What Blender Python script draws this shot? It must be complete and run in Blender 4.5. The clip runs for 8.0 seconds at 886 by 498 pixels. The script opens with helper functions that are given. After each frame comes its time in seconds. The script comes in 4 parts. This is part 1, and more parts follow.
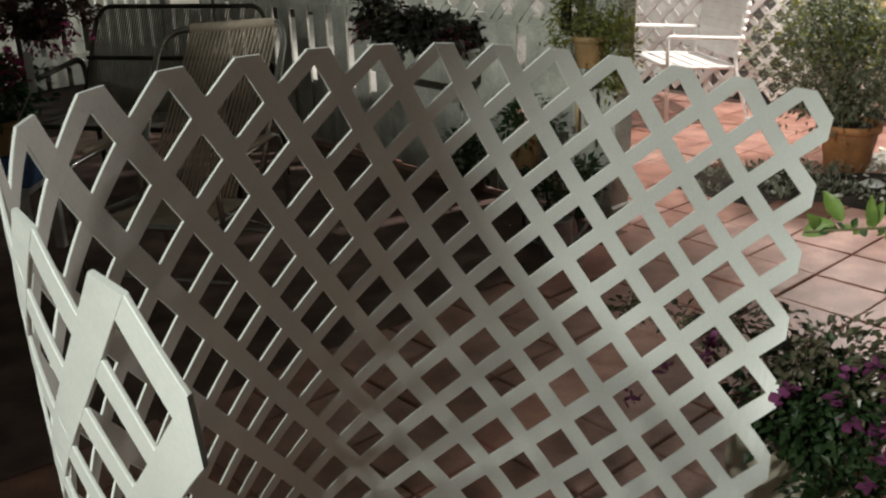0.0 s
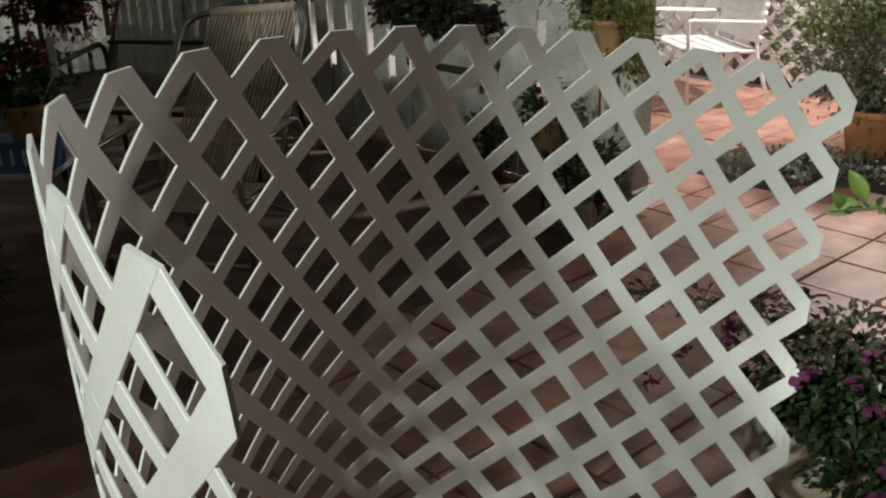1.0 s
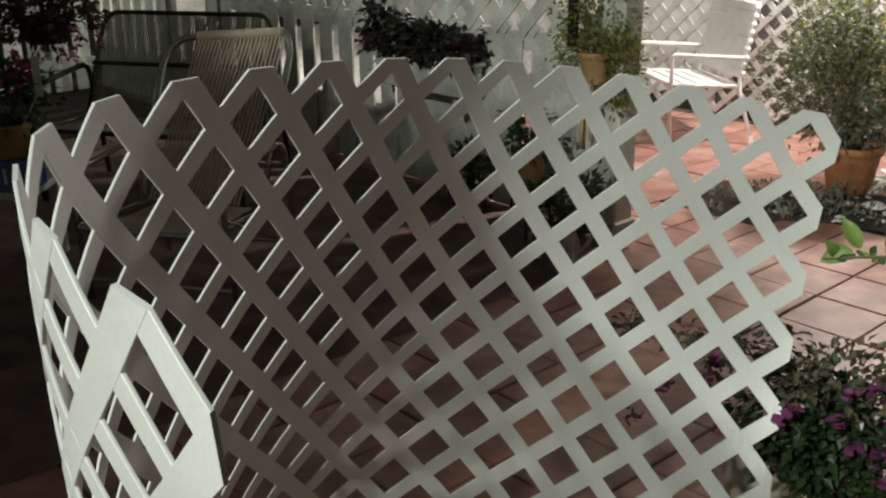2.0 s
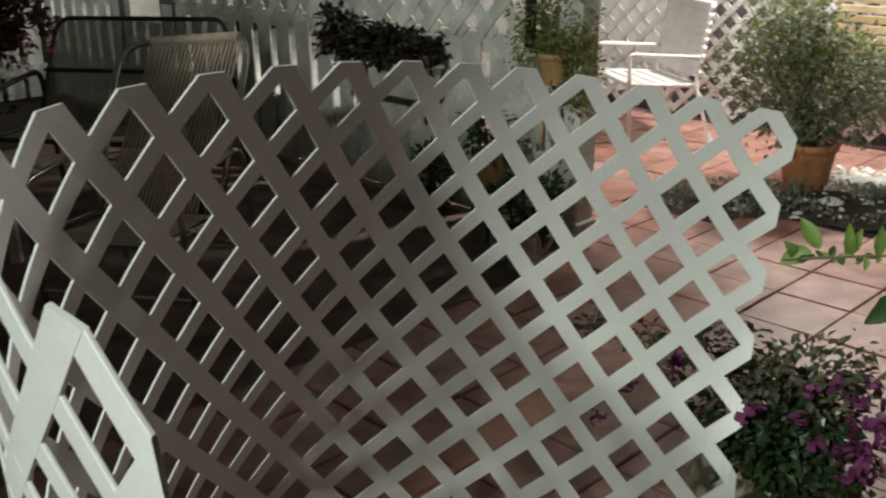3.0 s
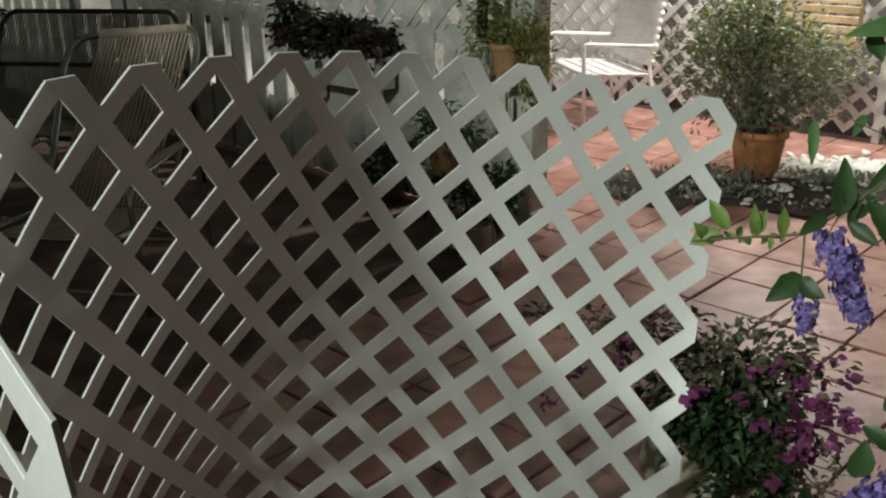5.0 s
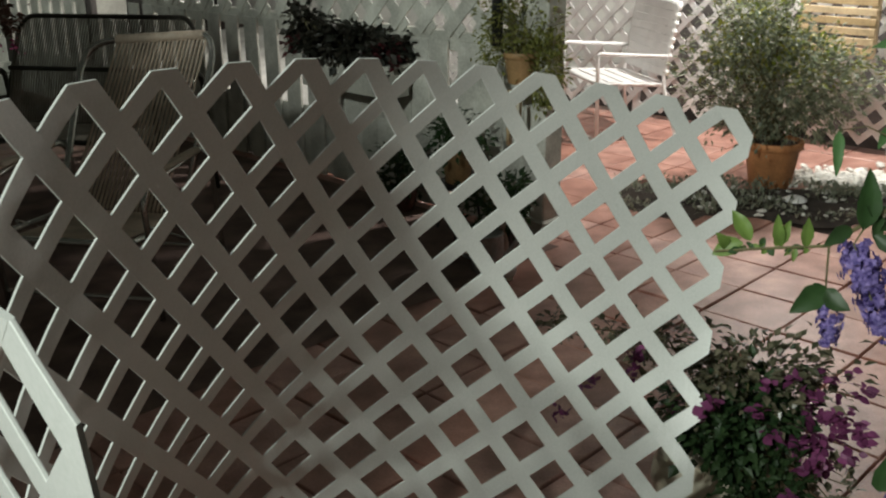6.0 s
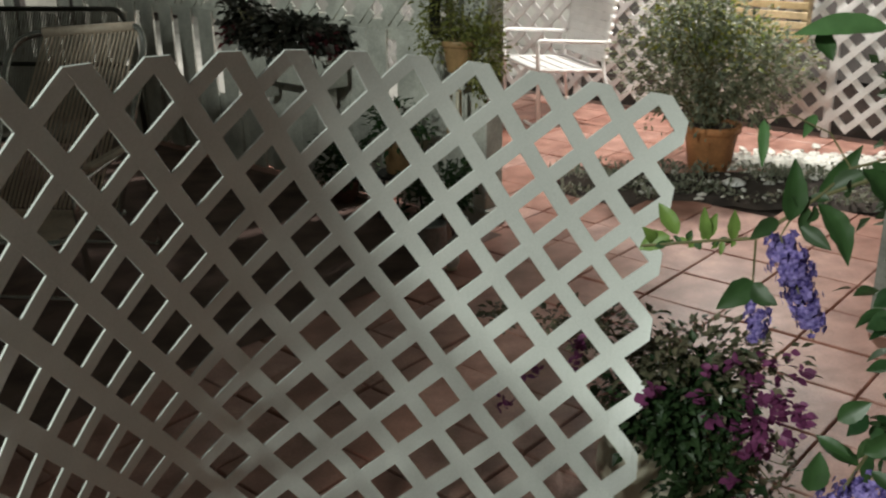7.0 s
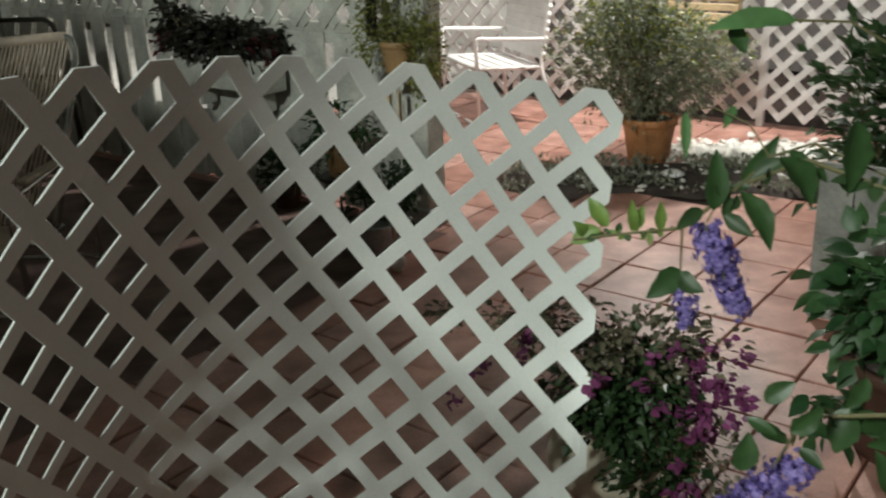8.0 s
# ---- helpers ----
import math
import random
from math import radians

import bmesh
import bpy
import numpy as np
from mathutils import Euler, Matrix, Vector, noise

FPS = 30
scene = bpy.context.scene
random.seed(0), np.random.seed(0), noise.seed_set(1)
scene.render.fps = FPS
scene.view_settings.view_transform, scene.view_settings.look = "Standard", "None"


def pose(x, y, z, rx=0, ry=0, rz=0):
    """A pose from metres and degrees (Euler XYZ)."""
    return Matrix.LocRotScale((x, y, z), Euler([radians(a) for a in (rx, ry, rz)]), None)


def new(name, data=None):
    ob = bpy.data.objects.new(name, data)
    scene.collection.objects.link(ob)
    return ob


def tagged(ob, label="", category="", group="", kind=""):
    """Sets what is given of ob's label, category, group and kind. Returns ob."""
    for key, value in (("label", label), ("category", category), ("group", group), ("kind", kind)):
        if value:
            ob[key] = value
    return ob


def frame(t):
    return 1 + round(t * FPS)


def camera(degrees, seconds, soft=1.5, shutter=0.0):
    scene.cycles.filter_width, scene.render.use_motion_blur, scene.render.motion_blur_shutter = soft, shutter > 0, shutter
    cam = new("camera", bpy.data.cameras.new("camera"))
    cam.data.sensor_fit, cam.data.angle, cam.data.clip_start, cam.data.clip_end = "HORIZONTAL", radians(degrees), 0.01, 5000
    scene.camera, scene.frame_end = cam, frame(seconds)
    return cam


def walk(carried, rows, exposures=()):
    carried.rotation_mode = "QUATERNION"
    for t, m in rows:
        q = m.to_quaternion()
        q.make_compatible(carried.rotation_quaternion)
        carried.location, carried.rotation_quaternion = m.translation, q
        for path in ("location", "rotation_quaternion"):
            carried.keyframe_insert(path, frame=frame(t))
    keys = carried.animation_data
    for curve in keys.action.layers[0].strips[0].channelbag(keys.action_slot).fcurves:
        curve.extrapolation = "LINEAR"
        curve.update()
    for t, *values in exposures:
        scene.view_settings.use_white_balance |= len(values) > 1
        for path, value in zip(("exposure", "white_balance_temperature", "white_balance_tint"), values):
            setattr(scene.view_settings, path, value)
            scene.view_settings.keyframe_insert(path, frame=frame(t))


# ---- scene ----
# ---------------------------------------------------------------- camera
cam = camera(49.412, 8.0, soft=2.2, shutter=0.6)
ROWS = [
    (0.0, -0.0040, -0.0256, 1.5631, 69.5826, 1.7133, 4.1057),
    (0.5, -0.0072, -0.0292, 1.5591, 69.0248, 1.9687, 4.3246),
    (1.0, -0.0103, -0.0367, 1.5603, 68.7655, 1.9083, 5.1420),
    (1.5, -0.0207, -0.0332, 1.5698, 70.1848, 0.9936, 4.9278),
    (3.0, -0.0145, -0.0027, 1.5660, 70.3814, 0.8243, 2.0229),
    (3.5, -0.0037, 0.0066, 1.5672, 70.8121, 1.2073, -0.0591),
    (4.0, 0.0057, 0.0138, 1.5632, 69.7647, 1.3956, -0.2738),
    (5.5, 0.0274, -0.0244, 1.5648, 70.0567, 0.4940, -0.0262),
    (6.0, 0.0146, -0.0133, 1.5636, 70.3360, 0.4695, 0.4928),
    (6.5, 0.0301, 0.0186, 1.5613, 69.4170, 0.5684, -1.0197),
    (7.0, 0.0380, 0.0197, 1.5617, 69.6106, 0.7393, -2.8912),
    (7.5, 0.0327, 0.0239, 1.5617, 69.7193, 0.8238, -4.3752),
    (8.0, 0.0479, 0.0107, 1.5648, 69.5307, 1.8150, -6.5948),
]
walk(cam, [(t, pose(x, y, z, rx, ry, rz)) for t, x, y, z, rx, ry, rz in ROWS],
     exposures=[(0.0, 0.22, 6750, 14), (1.5, 0.26, 6750, 14), (3.0, 0.14, 6650, 12), (3.5, 0.08, 6600, 11), (5.5, 0.1, 6600, 11), (7.0, 0.14, 6600, 10), (8.0, 0.21, 6550, 10)])

# ---------------------------------------------------------------- night light
world = bpy.data.worlds.new("night_sky")
world.use_nodes = True
scene.world = world
wbg = world.node_tree.nodes["Background"]
wbg.inputs[0].default_value = (0.88, 0.97, 0.78, 1)
wbg.inputs[1].default_value = 0.026


def lamp(name, place, watts, colour, size):
    data = bpy.data.lights.new(name, "POINT")
    data.energy, data.color, data.shadow_soft_size = watts, colour, size
    ob = new(name, data)
    ob.location = place
    return ob


lamp("garden_floodlight", (2.1, 6.3, 2.7), 395, (0.985, 0.965, 0.905), 0.12)
lamp("yard_light", (-2.4, 9.2, 1.3), 48, (1.0, 0.97, 0.9), 0.1)
lamp("porch_light", (-3.4, -4.0, 4.7), 1550, (0.92, 1.0, 0.92), 0.32)

# ---------------------------------------------------------------- materials


def material(name, colour, rough=0.6, scale=8.0, vary=0.25, fine=90.0, bump=0.15, metal=0.0, second=None, random_part=0.0, sss=0.0, transmit=0.0, spec=0.5, placed=False):
    """A surface with broad stains, fine grain and relief; random_part varies the tone piece by piece."""
    m = bpy.data.materials.new(name)
    m.use_nodes = True
    nt = m.node_tree
    b = nt.nodes["Principled BSDF"]
    tc = nt.nodes.new("ShaderNodeTexCoord")
    n1 = nt.nodes.new("ShaderNodeTexNoise")
    n1.inputs["Scale"].default_value, n1.inputs["Detail"].default_value = scale, 5
    n2 = nt.nodes.new("ShaderNodeTexNoise")
    n2.inputs["Scale"].default_value, n2.inputs["Detail"].default_value = fine, 4
    where = nt.nodes.new("ShaderNodeNewGeometry").outputs["Position"] if placed else tc.outputs["Object"]
    nt.links.new(where, n1.inputs["Vector"])
    nt.links.new(where, n2.inputs["Vector"])
    ramp = nt.nodes.new("ShaderNodeValToRGB")
    dark = second or tuple(c * (1 - vary) for c in colour)
    light = colour if second else tuple(min(1, c * (1 + vary * 0.6)) for c in colour)
    ramp.color_ramp.elements[0].position, ramp.color_ramp.elements[1].position = 0.35, 0.68
    ramp.color_ramp.elements[0].color, ramp.color_ramp.elements[1].color = (*dark, 1), (*light, 1)
    nt.links.new(n1.outputs["Fac"], ramp.inputs["Fac"])
    mix = nt.nodes.new("ShaderNodeMix")
    mix.data_type, mix.blend_type = "RGBA", "OVERLAY"
    mix.inputs["Factor"].default_value = 0.35
    nt.links.new(ramp.outputs["Color"], mix.inputs["A"])
    nt.links.new(n2.outputs["Fac"], mix.inputs["B"])
    out = mix.outputs["Result"]
    if random_part:
        info = nt.nodes.new("ShaderNodeObjectInfo")
        hsv = nt.nodes.new("ShaderNodeHueSaturation")
        mr = nt.nodes.new("ShaderNodeMapRange")
        mr.inputs["To Min"].default_value, mr.inputs["To Max"].default_value = 1 - random_part, 1 + random_part
        ms = nt.nodes.new("ShaderNodeMapRange")
        ms.inputs["To Min"].default_value, ms.inputs["To Max"].default_value = 1 + random_part * 0.8, 1 - random_part * 0.8
        nt.links.new(info.outputs["Random"], mr.inputs["Value"])
        nt.links.new(info.outputs["Random"], ms.inputs["Value"])
        nt.links.new(mr.outputs["Result"], hsv.inputs["Value"])
        nt.links.new(ms.outputs["Result"], hsv.inputs["Saturation"])
        nt.links.new(out, hsv.inputs["Color"])
        out = hsv.outputs["Color"]
    nt.links.new(out, b.inputs["Base Color"])
    rr = nt.nodes.new("ShaderNodeMapRange")
    rr.inputs["To Min"].default_value, rr.inputs["To Max"].default_value = max(0.05, rough - 0.1), min(1, rough + 0.12)
    nt.links.new(n1.outputs["Fac"], rr.inputs["Value"])
    nt.links.new(rr.outputs["Result"], b.inputs["Roughness"])
    b.inputs["Metallic"].default_value = metal
    b.inputs["Specular IOR Level"].default_value = spec
    if sss:
        b.inputs["Subsurface Weight"].default_value = sss
        b.inputs["Subsurface Radius"].default_value = (0.01, 0.01, 0.008)
    if transmit:
        b.inputs["Transmission Weight"].default_value = transmit
    if bump:
        bp = nt.nodes.new("ShaderNodeBump")
        bp.inputs["Strength"].default_value, bp.inputs["Distance"].default_value = bump, 0.004
        nt.links.new(n2.outputs["Fac"], bp.inputs["Height"])
        nt.links.new(bp.outputs["Normal"], b.inputs["Normal"])
    return m


def leaf_material(name, colour, other, rough=0.42, through_light=0.25):
    """Leaves or petals: the tone changes leaf by leaf, with some light let through."""
    m = bpy.data.materials.new(name)
    m.use_nodes = True
    nt = m.node_tree
    b = nt.nodes["Principled BSDF"]
    geo = nt.nodes.new("ShaderNodeNewGeometry")
    ramp = nt.nodes.new("ShaderNodeValToRGB")
    ramp.color_ramp.elements[0].color, ramp.color_ramp.elements[1].color = (*colour, 1), (*other, 1)
    nt.links.new(geo.outputs["Random Per Island"], ramp.inputs["Fac"])
    tc = nt.nodes.new("ShaderNodeTexCoord")
    n1 = nt.nodes.new("ShaderNodeTexNoise")
    n1.inputs["Scale"].default_value = 60
    nt.links.new(tc.outputs["Object"], n1.inputs["Vector"])
    mix = nt.nodes.new("ShaderNodeMix")
    mix.data_type, mix.blend_type = "RGBA", "OVERLAY"
    mix.inputs["Factor"].default_value = 0.4
    nt.links.new(ramp.outputs["Color"], mix.inputs["A"])
    nt.links.new(n1.outputs["Fac"], mix.inputs["B"])
    nt.links.new(mix.outputs["Result"], b.inputs["Base Color"])
    b.inputs["Roughness"].default_value = rough
    tr = nt.nodes.new("ShaderNodeBsdfTranslucent")
    nt.links.new(mix.outputs["Result"], tr.inputs["Color"])
    ms = nt.nodes.new("ShaderNodeMixShader")
    ms.inputs["Fac"].default_value = through_light
    nt.links.new(b.outputs["BSDF"], ms.inputs[1])
    nt.links.new(tr.outputs["BSDF"], ms.inputs[2])
    nt.links.new(ms.outputs["Shader"], nt.nodes["Material Output"].inputs["Surface"])
    return m


M_VINYL = material("white_vinyl", (0.74, 0.77, 0.74), 0.45, 5, 0.08, 220, 0.06, placed=True)
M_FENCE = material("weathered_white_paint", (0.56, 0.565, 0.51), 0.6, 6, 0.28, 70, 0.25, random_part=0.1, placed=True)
M_WHITEWOOD = material("white_painted_wood", (0.68, 0.66, 0.65), 0.55, 7, 0.15, 80, 0.2, placed=True)
M_CHAIRWHITE = material("white_enamel", (0.86, 0.85, 0.84), 0.35, 9, 0.08, 150, 0.05)
M_GREYBOARD = material("grey_weathered_board", (0.36, 0.36, 0.33), 0.75, 5, 0.35, 60, 0.4, random_part=0.1, placed=True)
M_PAVER = material("red_concrete_paver", (0.54, 0.285, 0.225), 0.42, 7, 0.28, 120, 0.4, second=(0.31, 0.138, 0.104), random_part=0.16, placed=True, spec=0.8)
M_JOINT = material("dark_joint_sand", (0.05, 0.03, 0.024), 0.95, 9, 0.4, 140, 0.4)
M_SOIL = material("dark_soil", (0.06, 0.045, 0.038), 0.95, 6, 0.45, 60, 0.6)
M_PEBBLE = material("white_pebble", (0.75, 0.73, 0.68), 0.6, 12, 0.3, 80, 0.2)
M_TERRA = material("terracotta_orange", (0.5, 0.22, 0.09), 0.7, 7, 0.3, 90, 0.2)
M_YPOT = material("ochre_plastic", (0.43, 0.27, 0.13), 0.5, 7, 0.25, 90, 0.1)
M_BROWN = material("dark_brown_clay", (0.11, 0.055, 0.038), 0.6, 7, 0.3, 90, 0.15)
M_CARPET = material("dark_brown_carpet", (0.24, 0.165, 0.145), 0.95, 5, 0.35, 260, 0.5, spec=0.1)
M_FIGURE = material("pale_clay", (0.55, 0.43, 0.36), 0.6, 9, 0.25, 90, 0.15)
M_CREAM = material("cream_glazed_clay", (0.72, 0.66, 0.52), 0.35, 6, 0.2, 90, 0.1)
M_STRAP = material("beige_vinyl_strap", (0.72, 0.6, 0.48), 0.5, 9, 0.2, 90, 0.1)
M_ALU = material("polished_aluminium", (0.72, 0.71, 0.68), 0.2, 8, 0.15, 90, 0.05, metal=0.9)
M_DARKMETAL = material("dark_bronze_metal", (0.07, 0.065, 0.055), 0.45, 8, 0.25, 90, 0.1, metal=0.4)
M_MESH = material("dark_sling_fabric", (0.3, 0.275, 0.23), 0.75, 12, 0.3, 150, 0.2)
M_BLACK = material("black_painted_iron", (0.025, 0.025, 0.025), 0.5, 9, 0.3, 90, 0.1)
M_SLAT = material("yellow_pine", (0.66, 0.5, 0.29), 0.65, 4, 0.25, 60, 0.3, random_part=0.12)
M_BLUE = material("blue_painted_tin", (0.08, 0.17, 0.4), 0.4, 8, 0.25, 90, 0.08)
M_WHITEMARK = material("white_mark_paint", (0.75, 0.77, 0.78), 0.5, 9, 0.1, 90, 0.03)
M_STEM = material("green_brown_stem", (0.13, 0.12, 0.05), 0.7, 12, 0.3, 90, 0.2)
M_PALE = material("pale_backing", (0.72, 0.71, 0.67), 0.85, 3, 0.15, 60, 0.3)
M_DARKWALL = material("plain_dark_brown", (0.13, 0.115, 0.11), 0.8, 3, 0.35, 50, 0.3)
M_ADDEDWALL = material("added_wall_paint", (0.3, 0.3, 0.27), 0.7, 3, 0.2, 60, 0.2)
M_GALV = material("galvanised_steel", (0.5, 0.52, 0.52), 0.35, 14, 0.3, 90, 0.08, metal=0.7)
L_SHRUB = leaf_material("shrub_leaf", (0.14, 0.18, 0.12), (0.34, 0.36, 0.25), 0.4, 0.5)
L_YELLOW = leaf_material("yellow_green_leaf", (0.16, 0.21, 0.035), (0.32, 0.3, 0.06), 0.4, 0.5)
L_FEATHER = leaf_material("feathery_yellow_green_leaf", (0.17, 0.2, 0.05), (0.36, 0.36, 0.12), 0.5, 0.45)
L_DARK = leaf_material("dark_green_leaf", (0.016, 0.042, 0.014), (0.045, 0.085, 0.03), 0.5)
L_MID = leaf_material("mid_green_leaf", (0.018, 0.05, 0.016), (0.045, 0.095, 0.03))
L_BROAD = leaf_material("broad_green_leaf", (0.04, 0.11, 0.035), (0.11, 0.22, 0.08), 0.5)
L_LEAFY = leaf_material("garden_leaf", (0.025, 0.075, 0.026), (0.07, 0.15, 0.055), 0.45)
L_OLIVE = leaf_material("olive_leaf", (0.08, 0.085, 0.05), (0.2, 0.18, 0.12), 0.28)
L_MAROON = leaf_material("dark_maroon_leaf", (0.012, 0.015, 0.01), (0.032, 0.028, 0.02), 0.5)
L_BRONZE = leaf_material("bronze_leaf", (0.07, 0.04, 0.03), (0.17, 0.1, 0.075), 0.45)
L_LIME = leaf_material("lime_leaf", (0.1, 0.18, 0.035), (0.2, 0.3, 0.075))
L_MAGENTA = leaf_material("magenta_bract", (0.13, 0.028, 0.09), (0.3, 0.08, 0.21), 0.5)
L_PURPLE = leaf_material("violet_petal", (0.05, 0.032, 0.19), (0.3, 0.23, 0.54), 0.6)
L_RED = leaf_material("dark_red_leaf", (0.05, 0.009, 0.012), (0.12, 0.02, 0.028), 0.5)
L_PINK = leaf_material("pink_petal", (0.4, 0.05, 0.15), (0.6, 0.12, 0.3), 0.6)
L_GREYWEED = leaf_material("grey_green_weed", (0.14, 0.16, 0.11), (0.3, 0.3, 0.23), 0.6)

# ---------------------------------------------------------------- building tools


def part(name, bm, mat, parent=None, label="", smooth=False):
    me = bpy.data.meshes.new(name)
    bmesh.ops.recalc_face_normals(bm, faces=bm.faces)
    if smooth:
        for f in bm.faces:
            f.smooth = True
    bm.to_mesh(me)
    bm.free()
    me.materials.append(mat)
    ob = new(name, me)
    if parent is not None:
        ob.parent = parent
    if label:
        ob["label"] = label
    return ob


def thing(name, m, label, category, group="", kind=""):
    ob = new(name)
    ob.empty_display_size = 0.05
    ob.matrix_basis = m
    return tagged(ob, label, category, group, kind)


def box(bm, cx, cy, cz, sx, sy, sz, bevel=0.0, m=None):
    r = bmesh.ops.create_cube(bm, size=1.0, matrix=(m or Matrix()) @ Matrix.Translation((cx, cy, cz)) @ Matrix.Diagonal((sx, sy, sz, 1)))
    if bevel:
        vs = set(r["verts"])
        es = [e for e in bm.edges if e.verts[0] in vs and e.verts[1] in vs]
        bmesh.ops.bevel(bm, geom=es, offset=bevel, segments=1, affect="EDGES")


def new_box(*a, **k):
    bm = bmesh.new()
    box(bm, *a, **k)
    return bm


def tube(bm, pts, r, seg=8, taper=None):
    """A round tube along points."""
    pts = [Vector(p) for p in pts]
    rings = []
    side = None
    for i, p in enumerate(pts):
        d = (pts[min(i + 1, len(pts) - 1)] - pts[max(i - 1, 0)]).normalized()
        if side is None:
            side = d.cross(Vector((0, 0, 1)))
            if side.length < 0.1:
                side = d.cross(Vector((1, 0, 0)))
        side = (side - d * side.dot(d)).normalized()
        up = d.cross(side)
        rr = r if taper is None else r + (taper - r) * i / (len(pts) - 1)
        rings.append([bm.verts.new(p + rr * (math.cos(a) * side + math.sin(a) * up)) for a in (2 * math.pi * k / seg for k in range(seg))])
    for a, b in zip(rings, rings[1:]):
        for k in range(seg):
            bm.faces.new((a[k], a[(k + 1) % seg], b[(k + 1) % seg], b[k]))
    bm.faces.new(rings[0][::-1])
    bm.faces.new(rings[-1])


def new_tube(*a, **k):
    bm = bmesh.new()
    tube(bm, *a, **k)
    return bm


def bend(pts, r=0.05, n=5):
    """Points of a path with its corners rounded."""
    pts = [Vector(p) for p in pts]
    out = [pts[0]]
    for a, b, c in zip(pts, pts[1:], pts[2:]):
        u, v = (a - b), (c - b)
        k = min(r, u.length * 0.45, v.length * 0.45)
        p, q = b + u.normalized() * k, b + v.normalized() * k
        for i in range(n + 1):
            t = i / n
            out.append(p * (1 - t) ** 2 + b * 2 * t * (1 - t) + q * t * t)
    out.append(pts[-1])
    return out


def lathe(profile, seg=28):
    """A turned body from (radius, height) pairs."""
    bm = bmesh.new()
    rings = []
    for r, z in profile:
        rings.append([bm.verts.new((r * math.cos(2 * math.pi * k / seg), r * math.sin(2 * math.pi * k / seg), z)) for k in range(seg)])
    for a, b in zip(rings, rings[1:]):
        for k in range(seg):
            bm.faces.new((a[k], a[(k + 1) % seg], b[(k + 1) % seg], b[k]))
    bm.faces.new(rings[0][::-1])
    bm.faces.new(rings[-1])
    return bm


def add_leaf(verts, faces, p, d, n, length, width, fold=0.25, curl=0.15):
    """One folded leaf at p along d with face normal n."""
    s = d.cross(n).normalized()
    n = s.cross(d).normalized()
    i = len(verts)
    m = p + d * length * 0.45
    verts.extend([p, m + s * width / 2 + n * fold * width * 0.5, m - n * 0.02 * width, m - s * width / 2 + n * fold * width * 0.5, p + d * length - n * curl * length])
    faces.extend([(i, i + 1, i + 2), (i, i + 2, i + 3), (i + 1, i + 4, i + 2), (i + 2, i + 4, i + 3)])


def round_leaf(verts, faces, p, d, n, length, width, fold=0.22, curl=0.18):
    """A rounded leaf of several steps along its midrib."""
    s = d.cross(n).normalized()
    n = s.cross(d).normalized()
    i0 = len(verts)
    steps = ((0.0, 0.04), (0.12, 0.5), (0.3, 0.92), (0.48, 1.0), (0.66, 0.82), (0.84, 0.42), (1.0, 0.02))
    for t, w in steps:
        m = p + d * length * t - n * curl * length * t * t
        e = n * fold * width * w * 0.5
        verts.extend([m + s * width * w / 2 + e, m, m - s * width * w / 2 + e])
    for k in range(len(steps) - 1):
        a = i0 + 3 * k
        faces.extend([(a, a + 3, a + 4, a + 1), (a + 1, a + 4, a + 5, a + 2)])


def leaf_mesh(name, spots, mat, parent, size, ratio=0.5, rng=None, label="", droop=0.0, fold=0.25, rounded=False):
    """Leaves at (place, outward way) spots, joined into one part."""
    rng = rng or random.Random(1)
    verts, faces = [], []
    for p, out in spots:
        d = (out + Vector((rng.gauss(0, 0.55), rng.gauss(0, 0.55), rng.gauss(0, 0.45) - droop))).normalized()
        n = Vector((rng.gauss(0, 0.6), rng.gauss(0, 0.6), 1.0)).normalized()
        l = size * rng.uniform(0.6, 1.3)
        (round_leaf if rounded else add_leaf)(verts, faces, p, d, n, l, l * ratio * rng.uniform(0.8, 1.2), fold)
    me = bpy.data.meshes.new(name)
    me.from_pydata([tuple(v) for v in verts], [], faces)
    me.materials.append(mat)
    if rounded:
        me.polygons.foreach_set("use_smooth", [True] * len(me.polygons))
    ob = new(name, me)
    ob.parent = parent
    return tagged(ob, label, kind="stuff")


def clump_spots(rng, centre, radii, clumps, per, spread):
    """Places of leaves in uneven clumps over an ellipsoid."""
    c, spots = Vector(centre), []
    for _ in range(clumps):
        while True:
            q = Vector((rng.uniform(-1, 1), rng.uniform(-1, 1), rng.uniform(-1, 1)))
            if 0.2 < q.length < 1:
                break
        q = q * rng.uniform(0.85, 1.1)
        k = Vector((q.x * radii[0], q.y * radii[1], q.z * radii[2]))
        for _ in range(max(1, int(per * rng.uniform(0.5, 1.4)))):
            e = Vector((rng.gauss(0, spread), rng.gauss(0, spread), rng.gauss(0, spread)))
            spots.append((c + k + e, (k.normalized() + e * 4)))
    return spots


# ---------------------------------------------------------------- plan
GA = math.radians(-43.52)                      # the paving's and the fences' line
E1 = Vector((math.cos(GA), math.sin(GA), 0))
E2 = Vector((-E1.y, E1.x, 0))
GRID0, PAVER = Vector((1.0299, 3.6152, 0)), 0.3196
POST = Vector((0.45, 4.57, 0))


def line_pose(origin, along):
    """A pose with x along the line, y to its left, z up."""
    return Matrix.Translation(origin) @ Matrix.Rotation(math.atan2(along.y, along.x), 4, "Z")


# ---------------------------------------------------------------- ground
bm = bmesh.new()
bmesh.ops.create_grid(bm, x_segments=60, y_segments=60, size=60)
for v in bm.verts:
    v.co.z = -0.035
ground = part("ground", bm, M_JOINT)
tagged(ground, "dark sandy ground under the paving", "ground", kind="structure")


